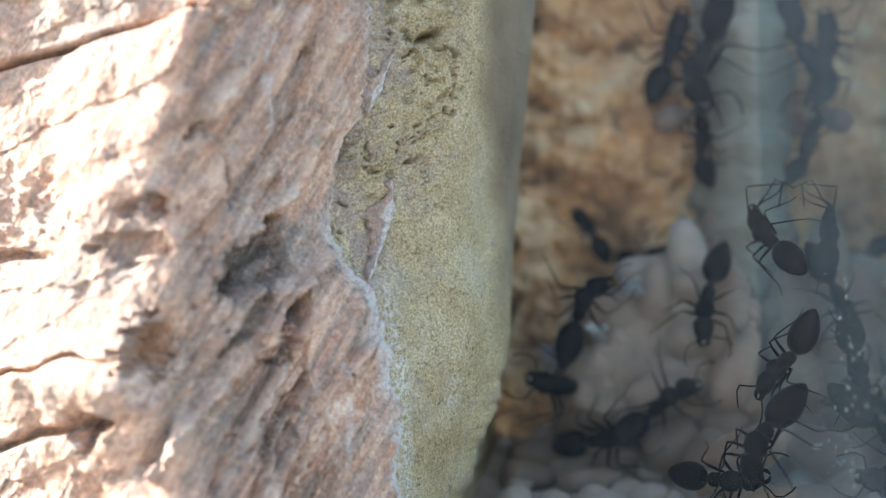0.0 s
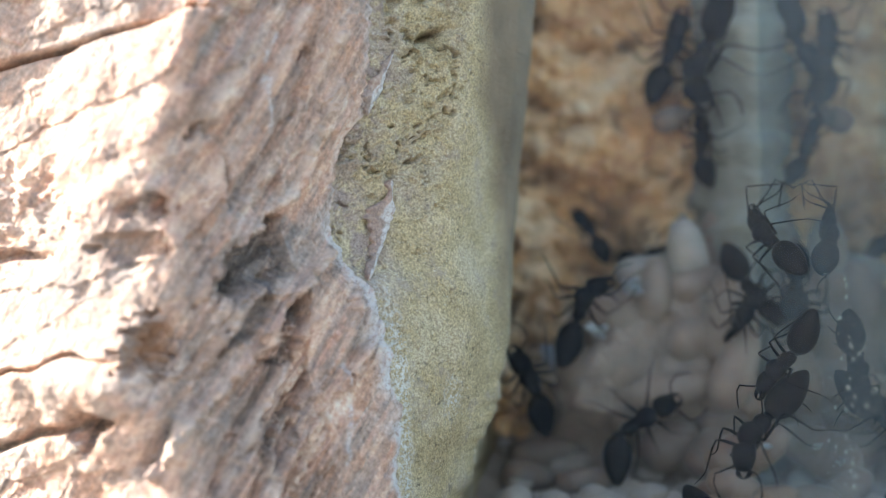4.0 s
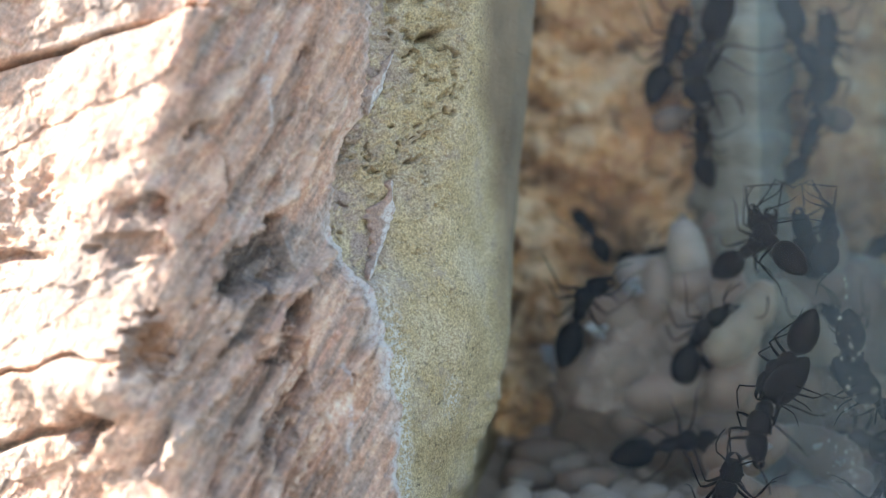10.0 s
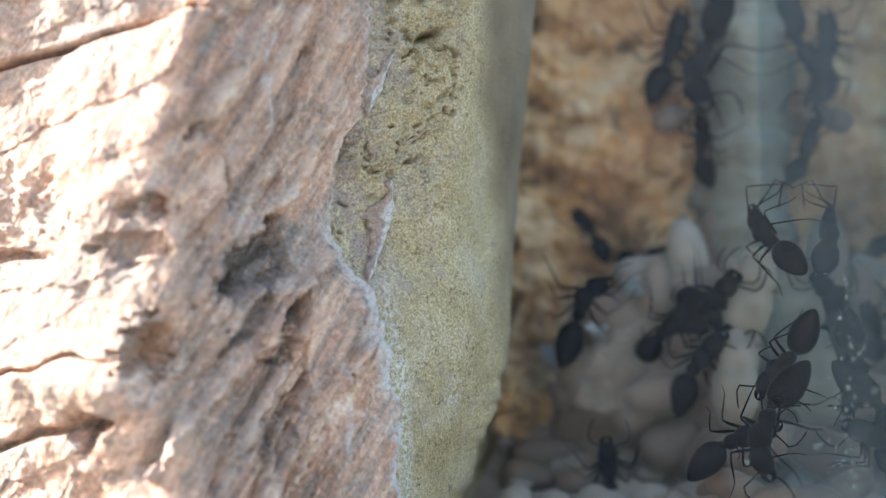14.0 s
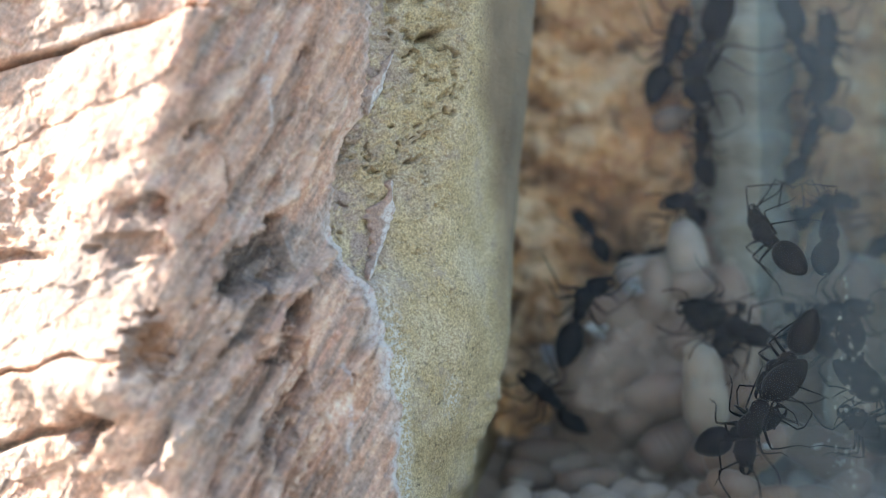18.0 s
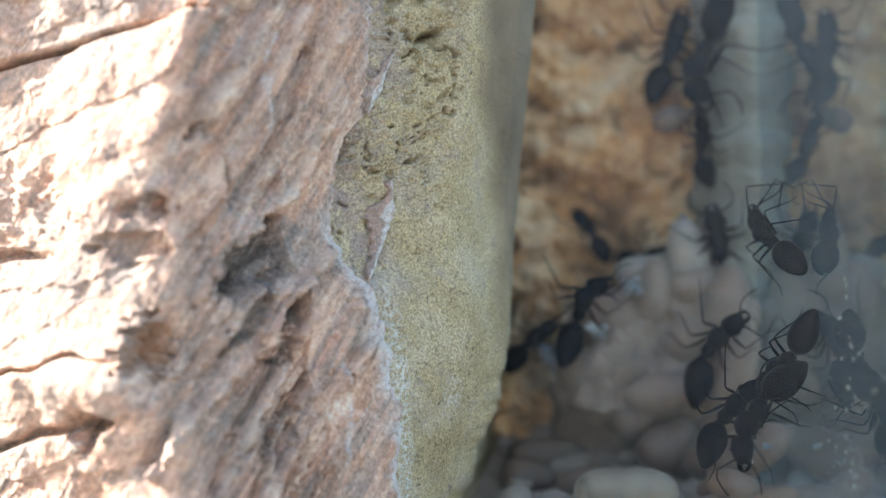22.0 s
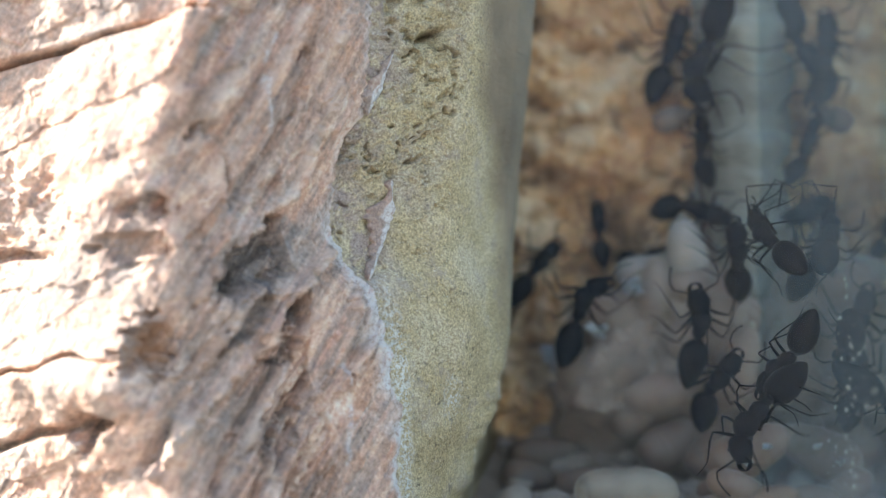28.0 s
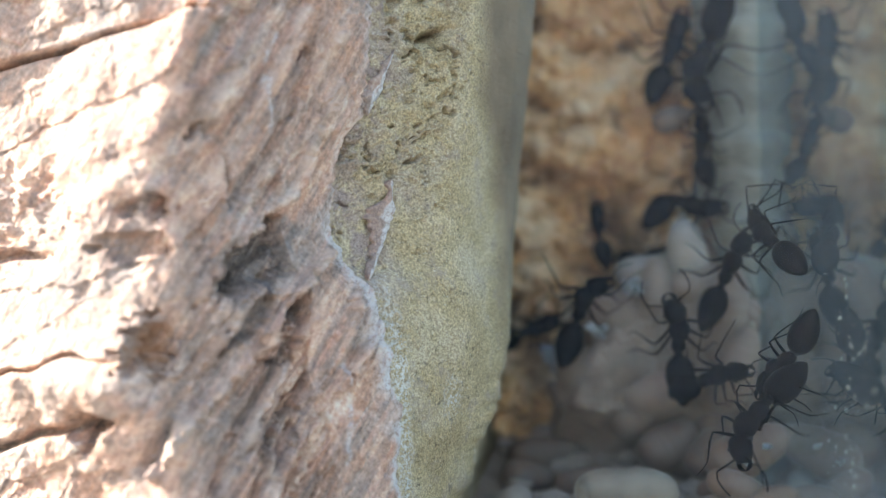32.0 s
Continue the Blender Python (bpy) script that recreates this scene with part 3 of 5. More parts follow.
def build_slab():
    slab = thing("stone_slab", at(0, 0, 0), "split stone slab with pink layered crust over a yellow sandy core", "stone")
    # crust
    n, m = 620, 680
    s, z = np.meshgrid(np.linspace(0.0, 1.0, n) , HEIGHTS, indexing="ij")
    s = s * 2.0
    fray = 0.035 * fbm(z * 0.7, z * 0 + 3.3, 3, 51) + 0.008 * fbm(z * 3, z * 0, 3, 57)
    s = s * (1 + 0.5 * fray * (s / 2) ** 6)
    x, y = outline(s, z)
    h, q, shade_grey, tone, lightened, pale, rust = crust_height(s, x, y, z)
    depth = y.copy()
    gap = (2.0 - s / (1 + 0.5 * fray))
    lip = np.clip(gap / 0.03, 0, 1)
    h = h * np.clip(gap / 0.12, 0.35, 1) + 0.17 * np.sqrt(lip) - 0.06
    h = np.where(s > 1.66, np.maximum(h, np.minimum(0.24 + 0.10 * fbm(s * 40, z * 2.0, 3, 59), gap * 5)), h)
    x, y = push(x, y, h)
    x, y, zs = settle(x, y, z, depth)
    rim = 1.15 * np.exp(-((gap - 0.02) / (0.05 + 0.035 * vnoise(z * 0.8, z * 0, 61))) ** 2) * np.clip(0.8 + 1.2 * vnoise(z * 0.45, z * 0 + 9, 63), 0, 1) * np.clip((15 - z) / 3, 0.3, 1)
    rim = np.maximum(rim, 0.85 * pale * np.clip(0.75 + 0.9 * fbm(x * 2, z * 2, 3, 173), 0, 1))
    me = mesh_of("crust", np.stack([x, y, zs], -1), grid_quads(n, m)[:, ::-1], True, {"strata": q, "rim": rim, "shade_grey": shade_grey, "tone": tone, "lightened": lightened, "rusty": rust, "lane": 0.87 * x / y * 60 - 0.5 * (zs - 12) / y * 60, "run": 0.6 * x + 0.45 * z})
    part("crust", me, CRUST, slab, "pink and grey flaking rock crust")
    # core
    n, m = 330, 680
    s, z = np.meshgrid(np.linspace(1.75, 3.3, n), HEIGHTS, indexing="ij")
    x, y = outline(s, z)
    u = (s - 2) * 8
    rough = np.clip((z - 9) / 8, 0.42, 1) * np.clip((2.75 - s) / 0.3, 0.2, 1)
    crumb, rim = plates(u * 3.6 + 0.5 * fbm(u * 3, z * 3, 2, 73), z * 3.6 + 0.5 * fbm(u * 3, z * 3, 2, 74), 77)
    h = rough * (0.12 * crumb - 0.14 * np.exp(-(rim / 0.10) ** 2)) * (0.4 + 0.6 * vnoise(u * 0.5, z * 0.5, 79))
    h = h + rough * (0.16 * fbm(u * 0.8, z * 0.8, 4, 71) + 0.06 * fbm(u * 4, z * 4, 3, 75))
    cell, rim = plates(u * 1.5 + 0.6 * fbm(u * 2, z * 2, 2, 63), z * 1.9 + 0.6 * fbm(u * 2, z * 2, 2, 64), 67)
    h = h - 0.4 * np.clip((rim - 0.34) / 0.12, 0, 1) * (cell > 0.72) * np.clip((z - 10) / 5, 0.15, 1) * np.clip((2.62 - s) / 0.1, 0, 1)
    pits = np.clip(fbm(u * 1.3 + z * 0.9, z * 2.6 - u * 1.8, 3, 81) - 0.60, 0, 1) * rough * 1.6 * np.clip(0.5 + 1.2 * vnoise(u * 0.7, z * 0.6, 83), 0, 1.2)
    pits = pits + 0.6 * np.clip(fbm(u * 3.1, z * 3.4, 3, 85) - 0.55, 0, 1) * rough
    h = h - 0.4 * pits - 1.8 * dent(s, z, 2.36, 22.5, 0.05, 0.38, 0.16) - 0.5 * dent(s, z, 2.47, 19.6, 0.02, 0.3, 0.08) - 0.5 * dent(s, z, 2.1, 23.6, 0.03, 0.3) - 0.4 * dent(s, z, 2.28, 15.6, 0.03, 0.25)
    h = h + 0.05 * fbm(z * 1.5, z * 0, 3, 91) * np.clip((s - 2.8) / 0.1, 0, 1) * 4 * np.clip((8 - z) / 6, 0, 1)
    depth = np.minimum(y, 65.0)
    x, y = push(x, y, h - 0.5 * np.clip((1.985 - s) / 0.03, 0, 1))
    x, y, zs = settle(x, y, z, np.where(s < 2, depth, 65.0))
    salt = 1.3 * np.exp(-((s - 2.05) / 0.07) ** 2) * np.clip((11.5 - z) / 4, 0, 1) + dent(s, z, 2.52, 4.6, 0.08, 1.0) * 0.9 + 0.8 * np.exp(-((s - 3.02) / 0.03) ** 2) * np.clip((10 - z) / 4, 0, 1)
    # mauve stain near the break; upper patches also darken as weaker light would
    stain_shade = np.exp(-((s - 2.03) / 0.13) ** 2) * np.clip((z - 8) / 2, 0, 1) + dent(s, z, 2.20, 12.2, 0.10, 1.6, -0.03) + 0.55 * np.clip((z - 11) / 4, 0, 1) * np.clip((2.6 - s) / 0.2, 0, 1) * np.clip(0.5 + 1.5 * fbm(u * 0.7, z * 0.7, 2, 99), 0, 1)
    # the hidden faces that close it
    back = np.array([(4.0, BACK_Y), (LEFT, BACK_Y), (LEFT, 67.5)])
    bx = np.repeat(back[:, :1], m, 1)
    by = np.repeat(back[:, 1:], m, 1)
    x, y = np.concatenate([x, bx]), np.concatenate([y, by])
    lip_dark = np.clip((s - 2.63 - 0.2 * np.clip((20 - z) / 6, 0, 1) - 0.03 * vnoise(z * 0.4, z * 0, 97)) / 0.12, 0, 1) * np.clip((z - 6) / 7, 0, 1)
    lip_dark, stain_shade = np.concatenate([lip_dark, 0 * z[:3]]), np.concatenate([stain_shade, 0 * z[:3]])
    zs, salt = np.concatenate([zs, z[:3]]), np.concatenate([salt, 0 * z[:3]])
    me = mesh_of("core", np.stack([x, y, zs], -1), grid_quads(n + 3, m)[:, ::-1], True, {"salt": salt, "lip_dark": lip_dark, "stain_shade": stain_shade})
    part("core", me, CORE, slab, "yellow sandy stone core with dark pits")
    # loose flakes of crust left on the core
    for line, wide, seed in (([(15.4, -2.55), (14.5, -2.5), (13.0, -2.85), (11.6, -3.2), (10.5, -3.6)], 0.44, 3), ([(21.6, -2.35), (20.6, -2.75), (19.4, -3.2), (18.4, -3.7)], 0.32, 9)):
        flake_z = [k[0] for k in line]
        n, m = 26, 90
        a, z = np.meshgrid(np.linspace(-1, 1, n), np.linspace(min(flake_z), max(flake_z), m), indexing="ij")
        mid = along(z, line)
        half = wide * np.sin(np.pi * (z - min(flake_z)) / (max(flake_z) - min(flake_z))) ** 0.5 * (1 + 0.55 * fbm(z * 1.5, z * 0, 4, seed))
        x = mid + half * (a - 0.6)
        b = along(z, BORDER)
        e = along(z, EDGE)
        y = 65.0 + (x - b) / (0.64 * (e - b)) * 3.4
        y = np.where(x < b, 65.0 + (x - b) * 0.9, y)
        lift = 0.22 * (1 - np.abs(a) ** 4) + 0.10 * fbm(x * 2.5, z * 2.5, 4, seed + 5) + 0.02
        rim = np.clip((a - 0.2 + 0.3 * vnoise(z * 2.2, z * 0, seed)) / 0.2, 0, 1)
        # here the even share of grey is the flake's own tone
        me = mesh_of("flake", np.stack([x + 0.4 * lift, y - lift, z], -1), grid_quads(n, m)[:, ::-1], True, {"strata": strata(x, z), "rim": rim, "shade_grey": 0 * x + 0.6, "tone": 0 * x + 0.3, "run": 0.6 * x + 0.45 * z})
        part("flake", me, CRUST, slab, "thin mauve flake with a white salt edge")
    # top face
    s = np.linspace(0.0, 3.3, 200)
    x, y = outline(s, np.full(200, SLAB_TOP))
    f = np.linspace(0, 1, 12)[:, None]
    X = x[None] + 0 * f
    Y = y[None] * (1 - f) + BACK_Y * f
    Z = SLAB_TOP - 0.2 + 0.5 * fbm(X * 0.4, Y * 0.4, 4, 95)
    me = mesh_of("top", np.stack([X, Y, Z], -1), grid_quads(12, 200)[:, ::-1])
    part("top", me, CRUST, slab)


# ---- rear wall of the chamber ----
def build_back_wall():
    n, m = 300, 260
    x, z = np.meshgrid(np.linspace(-2, 18.25, n), np.linspace(GROUND - 0.3, TOP, m), indexing="ij")
    lumps = fbm(x * 0.33, z * 0.42, 5, 101)
    grains = np.abs(fbm(x * 0.8, z * 0.9, 3, 111))
    y = 87.0 - 1.3 * lumps - 1.1 * grains + 0.05 * (z - 12) - 2.2 * np.clip((10 - x) / 5, 0, 1) * np.clip((9 - z) / 5, 0, 1)
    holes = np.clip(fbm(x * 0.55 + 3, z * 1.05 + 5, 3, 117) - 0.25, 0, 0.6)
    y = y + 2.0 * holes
    # how strongly each recess is shaded in the colour
    pit_shade = np.clip(-lumps, 0, 1) + np.clip(0.18 - grains, 0, 1) * 3 + 0.7 * holes
    me = mesh_of("rock_face", np.stack([x, y, z], -1), grid_quads(n, m)[:, ::-1], True, {"pit_shade": pit_shade})
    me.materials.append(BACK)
    wall = tagged(new("wall_back", me), "rough orange weathered rock behind the chamber", "rock wall", kind="structure")
    bm = bmesh.new()
    bmesh.ops.create_cube(bm, size=1)
    for v in bm.verts:
        v.co = ((-28 if v.co.x < 0 else 18.25), (90.5 if v.co.y < 0 else 104), (GROUND if v.co.z < 0 else TOP))
    part("rock_body", bm, BACK, wall, smooth=False)


# ---- the glass side ----
GLASS_X = 18.3


def build_glass():
    bm = bmesh.new()
    bmesh.ops.create_cube(bm, size=1)
    for v in bm.verts:
        v.co = (GLASS_X + (0 if v.co.x < 0 else 3.0), (46 if v.co.y < 0 else 88.5), (GROUND if v.co.z < 0 else TOP))
    me = bm_mesh("glass_pane", bm, False)
    me.materials.append(GLASS)
    clear, nt, b = material("clear_glass_back")
    nt.nodes.remove(b)
    nt.links.new(node(nt, "BsdfTransparent", Color=(0.9, 0.95, 0.95, 1)).outputs[0], nt.nodes["Material Output"].inputs[0])
    me.materials.append(clear)
    for p in me.polygons:
        p.material_index = 0 if p.normal.x < -0.5 else 1
    tagged(new("glass_pane", me), "dusty greenish glass pane that mirrors the ants", "glass pane")
    # added backdrop that hides the bright sky behind the glass
    bm = bmesh.new()
    bmesh.ops.create_cube(bm, size=1)
    for v in bm.verts:
        v.co = ((18.4 if v.co.x < 0 else 120), (97 if v.co.y < 0 else 104), (GROUND if v.co.z < 0 else 60))
    me = bm_mesh("wall_side", bm, False)
    me.materials.append(BACKDROP_GREY)
    tagged(new("wall_side", me), "plain grey backdrop added beyond the glass", "wall", kind="structure")


def build_front_glass():
    """A thin cover glass, added for its haze, from the lip of the stone across to the side pane."""
    a, b, thick = Vector((3.0, 73.4)), Vector((GLASS_X - 0.1, 57.5)), 0.15
    verts = []
    for k in (0, thick):
        verts += [(a.x, a.y + k, GROUND), (b.x, b.y + k, GROUND), (b.x, b.y + k, TOP), (a.x, a.y + k, TOP)]
    quads = [(0, 1, 2, 3)]
    me = mesh_of("cover_glass", verts, quads + [(4, 7, 6, 5), (0, 4, 5, 1), (2, 6, 7, 3), (1, 5, 6, 2), (0, 3, 7, 4)], False)
    me.materials.append(HAZE)
    clear, nt, bs = material("clear_glass")
    nt.nodes.remove(bs)
    nt.links.new(node(nt, "BsdfTransparent", Color=(0.98, 0.99, 0.99, 1)).outputs[0], nt.nodes["Material Output"].inputs[0])
    me.materials.append(clear)
    for p in me.polygons:
        p.material_index = 0 if p.index == 0 else 1
    tagged(new("cover_glass", me), "thin cover glass added to haze the chamber behind it", "glass pane")


# ---- bead of sealant up the corner of glass and rock ----
def build_seal():
    n, m = 60, 240
    a, z = np.meshgrid(np.linspace(0, 1, n), np.linspace(GROUND, TOP, m), indexing="ij")
    ang = a * math.pi
    wide = 2.8 + 0.25 * fbm(z * 0.3, z * 0, 3, 121) + 0.42 * fbm(a * 3.5, z * 1.0, 5, 123)
    x = GLASS_X - np.sin(ang) * wide
    y = 84.0 - np.cos(ang) * 5.0 + 0.7 * fbm(a * 3, z * 0.45, 4, 125)
    me = mesh_of("sealant_bead", np.stack([x, y, z], -1), grid_quads(n, m))
    me.materials.append(SEAL)
    tagged(new("sealant_bead", me), "pale grey sealant bead in the glass corner", "sealant")


build_ground()
build_slab()
build_back_wall()
build_glass()
build_seal()
build_front_glass()

# ---- lofts ----
def loft(bm, rings, close=True):
    """Skins rings of equal length, in order; the ends are capped."""
    made = [[bm.verts.new(p) for p in ring] for ring in rings]
    n = len(made[0])
    for a, b in zip(made, made[1:]):
        for i in range(n):
            bm.faces.new((a[i], a[(i + 1) % n], b[(i + 1) % n], b[i]))
    if close:
        bm.faces.new(made[0][::-1])
        bm.faces.new(made[-1])
    return bm


def body_rings(sections, sides=14):
    """Rings across x. sections: (x, half width, half height, z of the middle)."""
    rings = []
    for x, w, h, c in sections:
        rings.append([(x, w * math.cos(2 * math.pi * k / sides), c + h * math.sin(2 * math.pi * k / sides)) for k in range(sides)])
    return rings


def tube(bm, points, radii, sides=7):
    rings = []
    pts = [Vector(p) for p in points]
    for i, p in enumerate(pts):
        way = (pts[min(i + 1, len(pts) - 1)] - pts[max(i - 1, 0)]).normalized()
        side = way.cross(Vector((0.31, 0.17, 0.94))).normalized()
        up = side.cross(way)
        rings.append([p + radii[i] * (side * math.cos(2 * math.pi * k / sides) + up * math.sin(2 * math.pi * k / sides)) for k in range(sides)])
    return loft(bm, rings)


# ---- ants: a worker about 7 mm long, head towards +x, feet below ----
def head_mesh():
    s = [(-0.05, 0.16, 0.14, 0.0), (0.05, 0.50, 0.36, 0.03), (0.25, 0.68, 0.50, 0.04), (0.60, 0.72, 0.53, 0.03), (0.95, 0.68, 0.48, 0.0),
         (1.25, 0.56, 0.38, -0.04), (1.45, 0.42, 0.26, -0.08), (1.52, 0.25, 0.14, -0.10)]
    bm = loft(bmesh.new(), body_rings(s, 16))
    # the notch behind the crown
    for v in bm.verts:
        if v.co.x < 0.3 and abs(v.co.y) < 0.25:
            v.co.x += 0.06
    return bm_mesh("head", bm)


def mandible_mesh(side):
    pts = [(0, side * 0.34, -0.02), (0.18, side * 0.38, -0.02), (0.36, side * 0.30, -0.03), (0.50, side * 0.12, -0.04), (0.55, side * 0.02, -0.04)]
    return bm_mesh("mandible", tube(bmesh.new(), pts, [0.13, 0.15, 0.13, 0.08, 0.03], 7))


def eye_mesh():
    bm = bmesh.new()
    bmesh.ops.create_icosphere(bm, subdivisions=2, radius=0.11)
    return bm_mesh("eye", bm)


def antenna_mesh(points):
    radii = [0.065] + [0.05] * (len(points) - 2) + [0.055]
    fine, fr = [], []
    for (a, b), (r, q) in zip(zip(points, points[1:]), zip(radii, radii[1:])):
        for k in range(4):
            f = k / 4
            fine.append(Vector(a).lerp(Vector(b), f))
            fr.append((r * (1 - f) + q * f) * (1.12 if k % 2 else 0.92))
    fine.append(Vector(points[-1]))
    fr.append(0.02)
    return bm_mesh("antenna", tube(bmesh.new(), fine, fr, 6))


def thorax_mesh():
    s = [(1.28, 0.16, 0.16, -0.05), (1.18, 0.32, 0.32, -0.04), (0.95, 0.50, 0.48, 0.0), (0.65, 0.55, 0.55, 0.06), (0.30, 0.46, 0.54, 0.08),
         (0.05, 0.37, 0.46, 0.02), (-0.12, 0.33, 0.40, -0.03), (-0.35, 0.36, 0.42, 0.0), (-0.75, 0.38, 0.43, 0.0), (-1.02, 0.30, 0.34, -0.07), (-1.20, 0.16, 0.18, -0.14)]
    s = [(x * 0.9, w * 1.12, h * 1.1, c) for x, w, h, c in s]
    return bm_mesh("thorax", loft(bmesh.new(), body_rings(s, 14)))


def petiole_mesh():
    s = [(-1.05, 0.20, 0.20, -0.12), (-1.16, 0.22, 0.22, -0.10), (-1.26, 0.22, 0.32, -0.02), (-1.35, 0.20, 0.25, -0.05), (-1.42, 0.21, 0.20, -0.10),
         (-1.52, 0.24, 0.26, -0.05), (-1.62, 0.27, 0.29, -0.04), (-1.74, 0.22, 0.22, -0.08)]
    s = [(x * 0.9, w, h, c) for x, w, h, c in s]
    return bm_mesh("petiole", loft(bmesh.new(), body_rings(s, 10)))


def gaster_mesh():
    """Four plates, each overlapping the next one like shingles."""
    n, sec = 46, []
    for k in range(n):
        f = k / (n - 1)
        r = math.sin(math.pi * min(1, f ** 0.72)) ** 0.62
        lip = 1.0 + 0.018 * ((f * 4.2) % 1.0)
        sec.append((-2.9 * f, 0.03 + 0.80 * r * lip, 0.03 + 0.76 * r * lip, -0.06 - 0.10 * f))
    return bm_mesh("gaster", loft(bmesh.new(), body_rings(sec, 20)))


def femur_mesh(reach, out):
    reach, out = reach * 0.85, out * 0.8
    pts = [(0, 0, 0), (reach * 0.12, out * 0.18, -0.12), (reach * 0.3, out * 0.55, 0.22), (reach * 0.48, out * 0.95, 0.52), (reach * 0.6, out * 1.28, 0.66)]
    return bm_mesh("leg", tube(bmesh.new(), pts, [0.10, 0.085, 0.09, 0.07, 0.045], 7))


def shin_mesh(reach, out):
    reach, out = reach * 0.85, out * 0.7
    pts = [(0, 0, 0), (reach * 0.22, out * 0.32, -0.35), (reach * 0.5, out * 0.78, -1.05), (reach * 0.62, out * 0.95, -1.32),
           (reach * 0.85, out * 1.22, -1.52), (reach * 1.1, out * 1.52, -1.66), (reach * 1.2, out * 1.60, -1.68)]
    return bm_mesh("shin", tube(bmesh.new(), pts, [0.042, 0.052, 0.042, 0.033, 0.026, 0.021, 0.012], 6))


HEAD, THORAX, PETIOLE, GASTER, EYE = head_mesh(), thorax_mesh(), petiole_mesh(), gaster_mesh(), eye_mesh()
MANDIBLES = {side: mandible_mesh(side) for side in (-1, 1)}
HIPS = [(0.76, 1.25), (0.32, -0.25), (-0.14, -1.25)]
FEMURS = {(k, side): femur_mesh(HIPS[k][1], side * (1.0 if k != 1 else 1.15)) for k in range(3) for side in (-1, 1)}
SHINS = {(k, side): shin_mesh(HIPS[k][1], side) for k in range(3) for side in (-1, 1)}
FEELERS = {side: antenna_mesh([(0, 0, 0), (0.35, side * 0.55, 0.35), (0.55, side * 1.05, 0.45), (1.0, side * 1.25, 0.25), (1.55, side * 1.15, -0.1), (1.95, side * 0.95, -0.35)]) for side in (-1, 1)}
for me in (HEAD, THORAX, PETIOLE, GASTER, EYE, *MANDIBLES.values(), *FEMURS.values(), *SHINS.values(), *FEELERS.values()):
    me.materials.append(CHITIN)


def upright(x, y, z, heading=0.0, lift=0.0, roll=0.0):
    """The pose of an ant that clings to an upright face: heading in that face, back to the open side; lift tips the head out, roll leans it over."""
    c, s = math.cos(radians(heading)), math.sin(radians(heading))
    m = Matrix(((c, -s, 0, x * MM), (0, 0, -1, y * MM), (s, c, 0, z * MM), (0, 0, 0, 1)))
    return m @ pose(0, 0, 0, 0, -lift, 0) @ pose(0, 0, 0, roll, 0, 0)


def head_pose(yaw, pitch):
    return at(1.116, 0, -0.03, 0, pitch, yaw) @ Matrix.Scale(0.86, 4)


def tail_pose(yaw, pitch):
    return at(-1.368, 0, -0.06, 0, pitch, yaw)


def build_ant(m, label, head_turn=(0, 6), tail_turn=(0, 0), feelers=None, splay=0.0, size=1.0):
    ant = thing("ant", m @ Matrix.Scale(size, 4), label, "ant", "ants in the nest")
    part("thorax", THORAX, None, ant)
    part("petiole", PETIOLE, None, ant)
    tail = part("gaster", GASTER, None, ant, "glossy black banded abdomen")
    tail.matrix_basis = tail_pose(*tail_turn)
    head = part("head", HEAD, None, ant)
    head.matrix_basis = head_pose(*head_turn)
    for side in (-1, 1):
        jaw = part("mandible", MANDIBLES[side], None, head)
        jaw.matrix_basis = at(1.38, 0, -0.10)
        eye = part("eye", EYE, None, head)
        eye.matrix_basis = at(0.68, side * 0.68, 0.16)
        feeler = part("antenna", (feelers or FEELERS)[side], None, head, "thin elbowed feeler")
        feeler.matrix_basis = at(1.22, side * 0.30, 0.16, 0, 0, 0 if feelers else random.uniform(-14, 14))
        for k in range(3):
            leg = part("leg", FEMURS[k, side], None, ant)
            leg.matrix_basis = at(HIPS[k][0], side * 0.28, -0.28, 0, 0, side * (splay + random.uniform(-12, 12)))
            shin = part("shin", SHINS[k, side], None, leg)
            r, o = HIPS[k][1], side * (1.0 if k != 1 else 1.15)
            shin.matrix_basis = at(r * 0.6 * 0.85, o * 1.28 * 0.8, 0.66, random.uniform(-10, 10), random.uniform(-10, 10), 0)
    return ant


# ---- brood ----
def grub_mesh(name, length, width, bend, ribs=9, waist=0.0, depth=0.022, taper=0.3):
    """A soft body along x, bent and ringed."""
    n, sides, rings = 34, 16, []
    for k in range(n):
        f = k / (n - 1)
        r = (1 - abs(2 * f - 1) ** 2.6) ** 0.5 * (1 - taper * f)
        r *= 1 + depth * math.sin(2 * math.pi * ribs * f) - waist * math.exp(-((f - 0.62) / 0.07) ** 2)
        x = (2 * f - 1) * length
        lean = bend * length * (1 - (2 * f - 1) ** 2)
        rings.append([(x, max(r, 0.02) * width * math.cos(2 * math.pi * j / sides), lean + max(r, 0.02) * width * math.sin(2 * math.pi * j / sides)) for j in range(sides)])
    bm = loft(bmesh.new(), rings)
    for v in bm.verts:
        v.co += 0.03 * width * noise.noise_vector(v.co * 1.3 + Vector((length, width, 0) ))
    return bm_mesh(name, bm)


def build_larva(x, y, z, half, wide, heading, bend, label, skin=None):
    ob = thing("larva", upright(x, y, z, heading), label, "larva", "brood in the nest")
    part("body", grub_mesh("body", half, wide, bend), skin or LARVA, ob)
    bm = bmesh.new()
    bmesh.ops.create_icosphere(bm, subdivisions=2, radius=wide * 0.22)
    tip = part("head", bm, PUPA, ob)
    tip.matrix_basis = at(half * 0.97, 0, 0)
    return ob


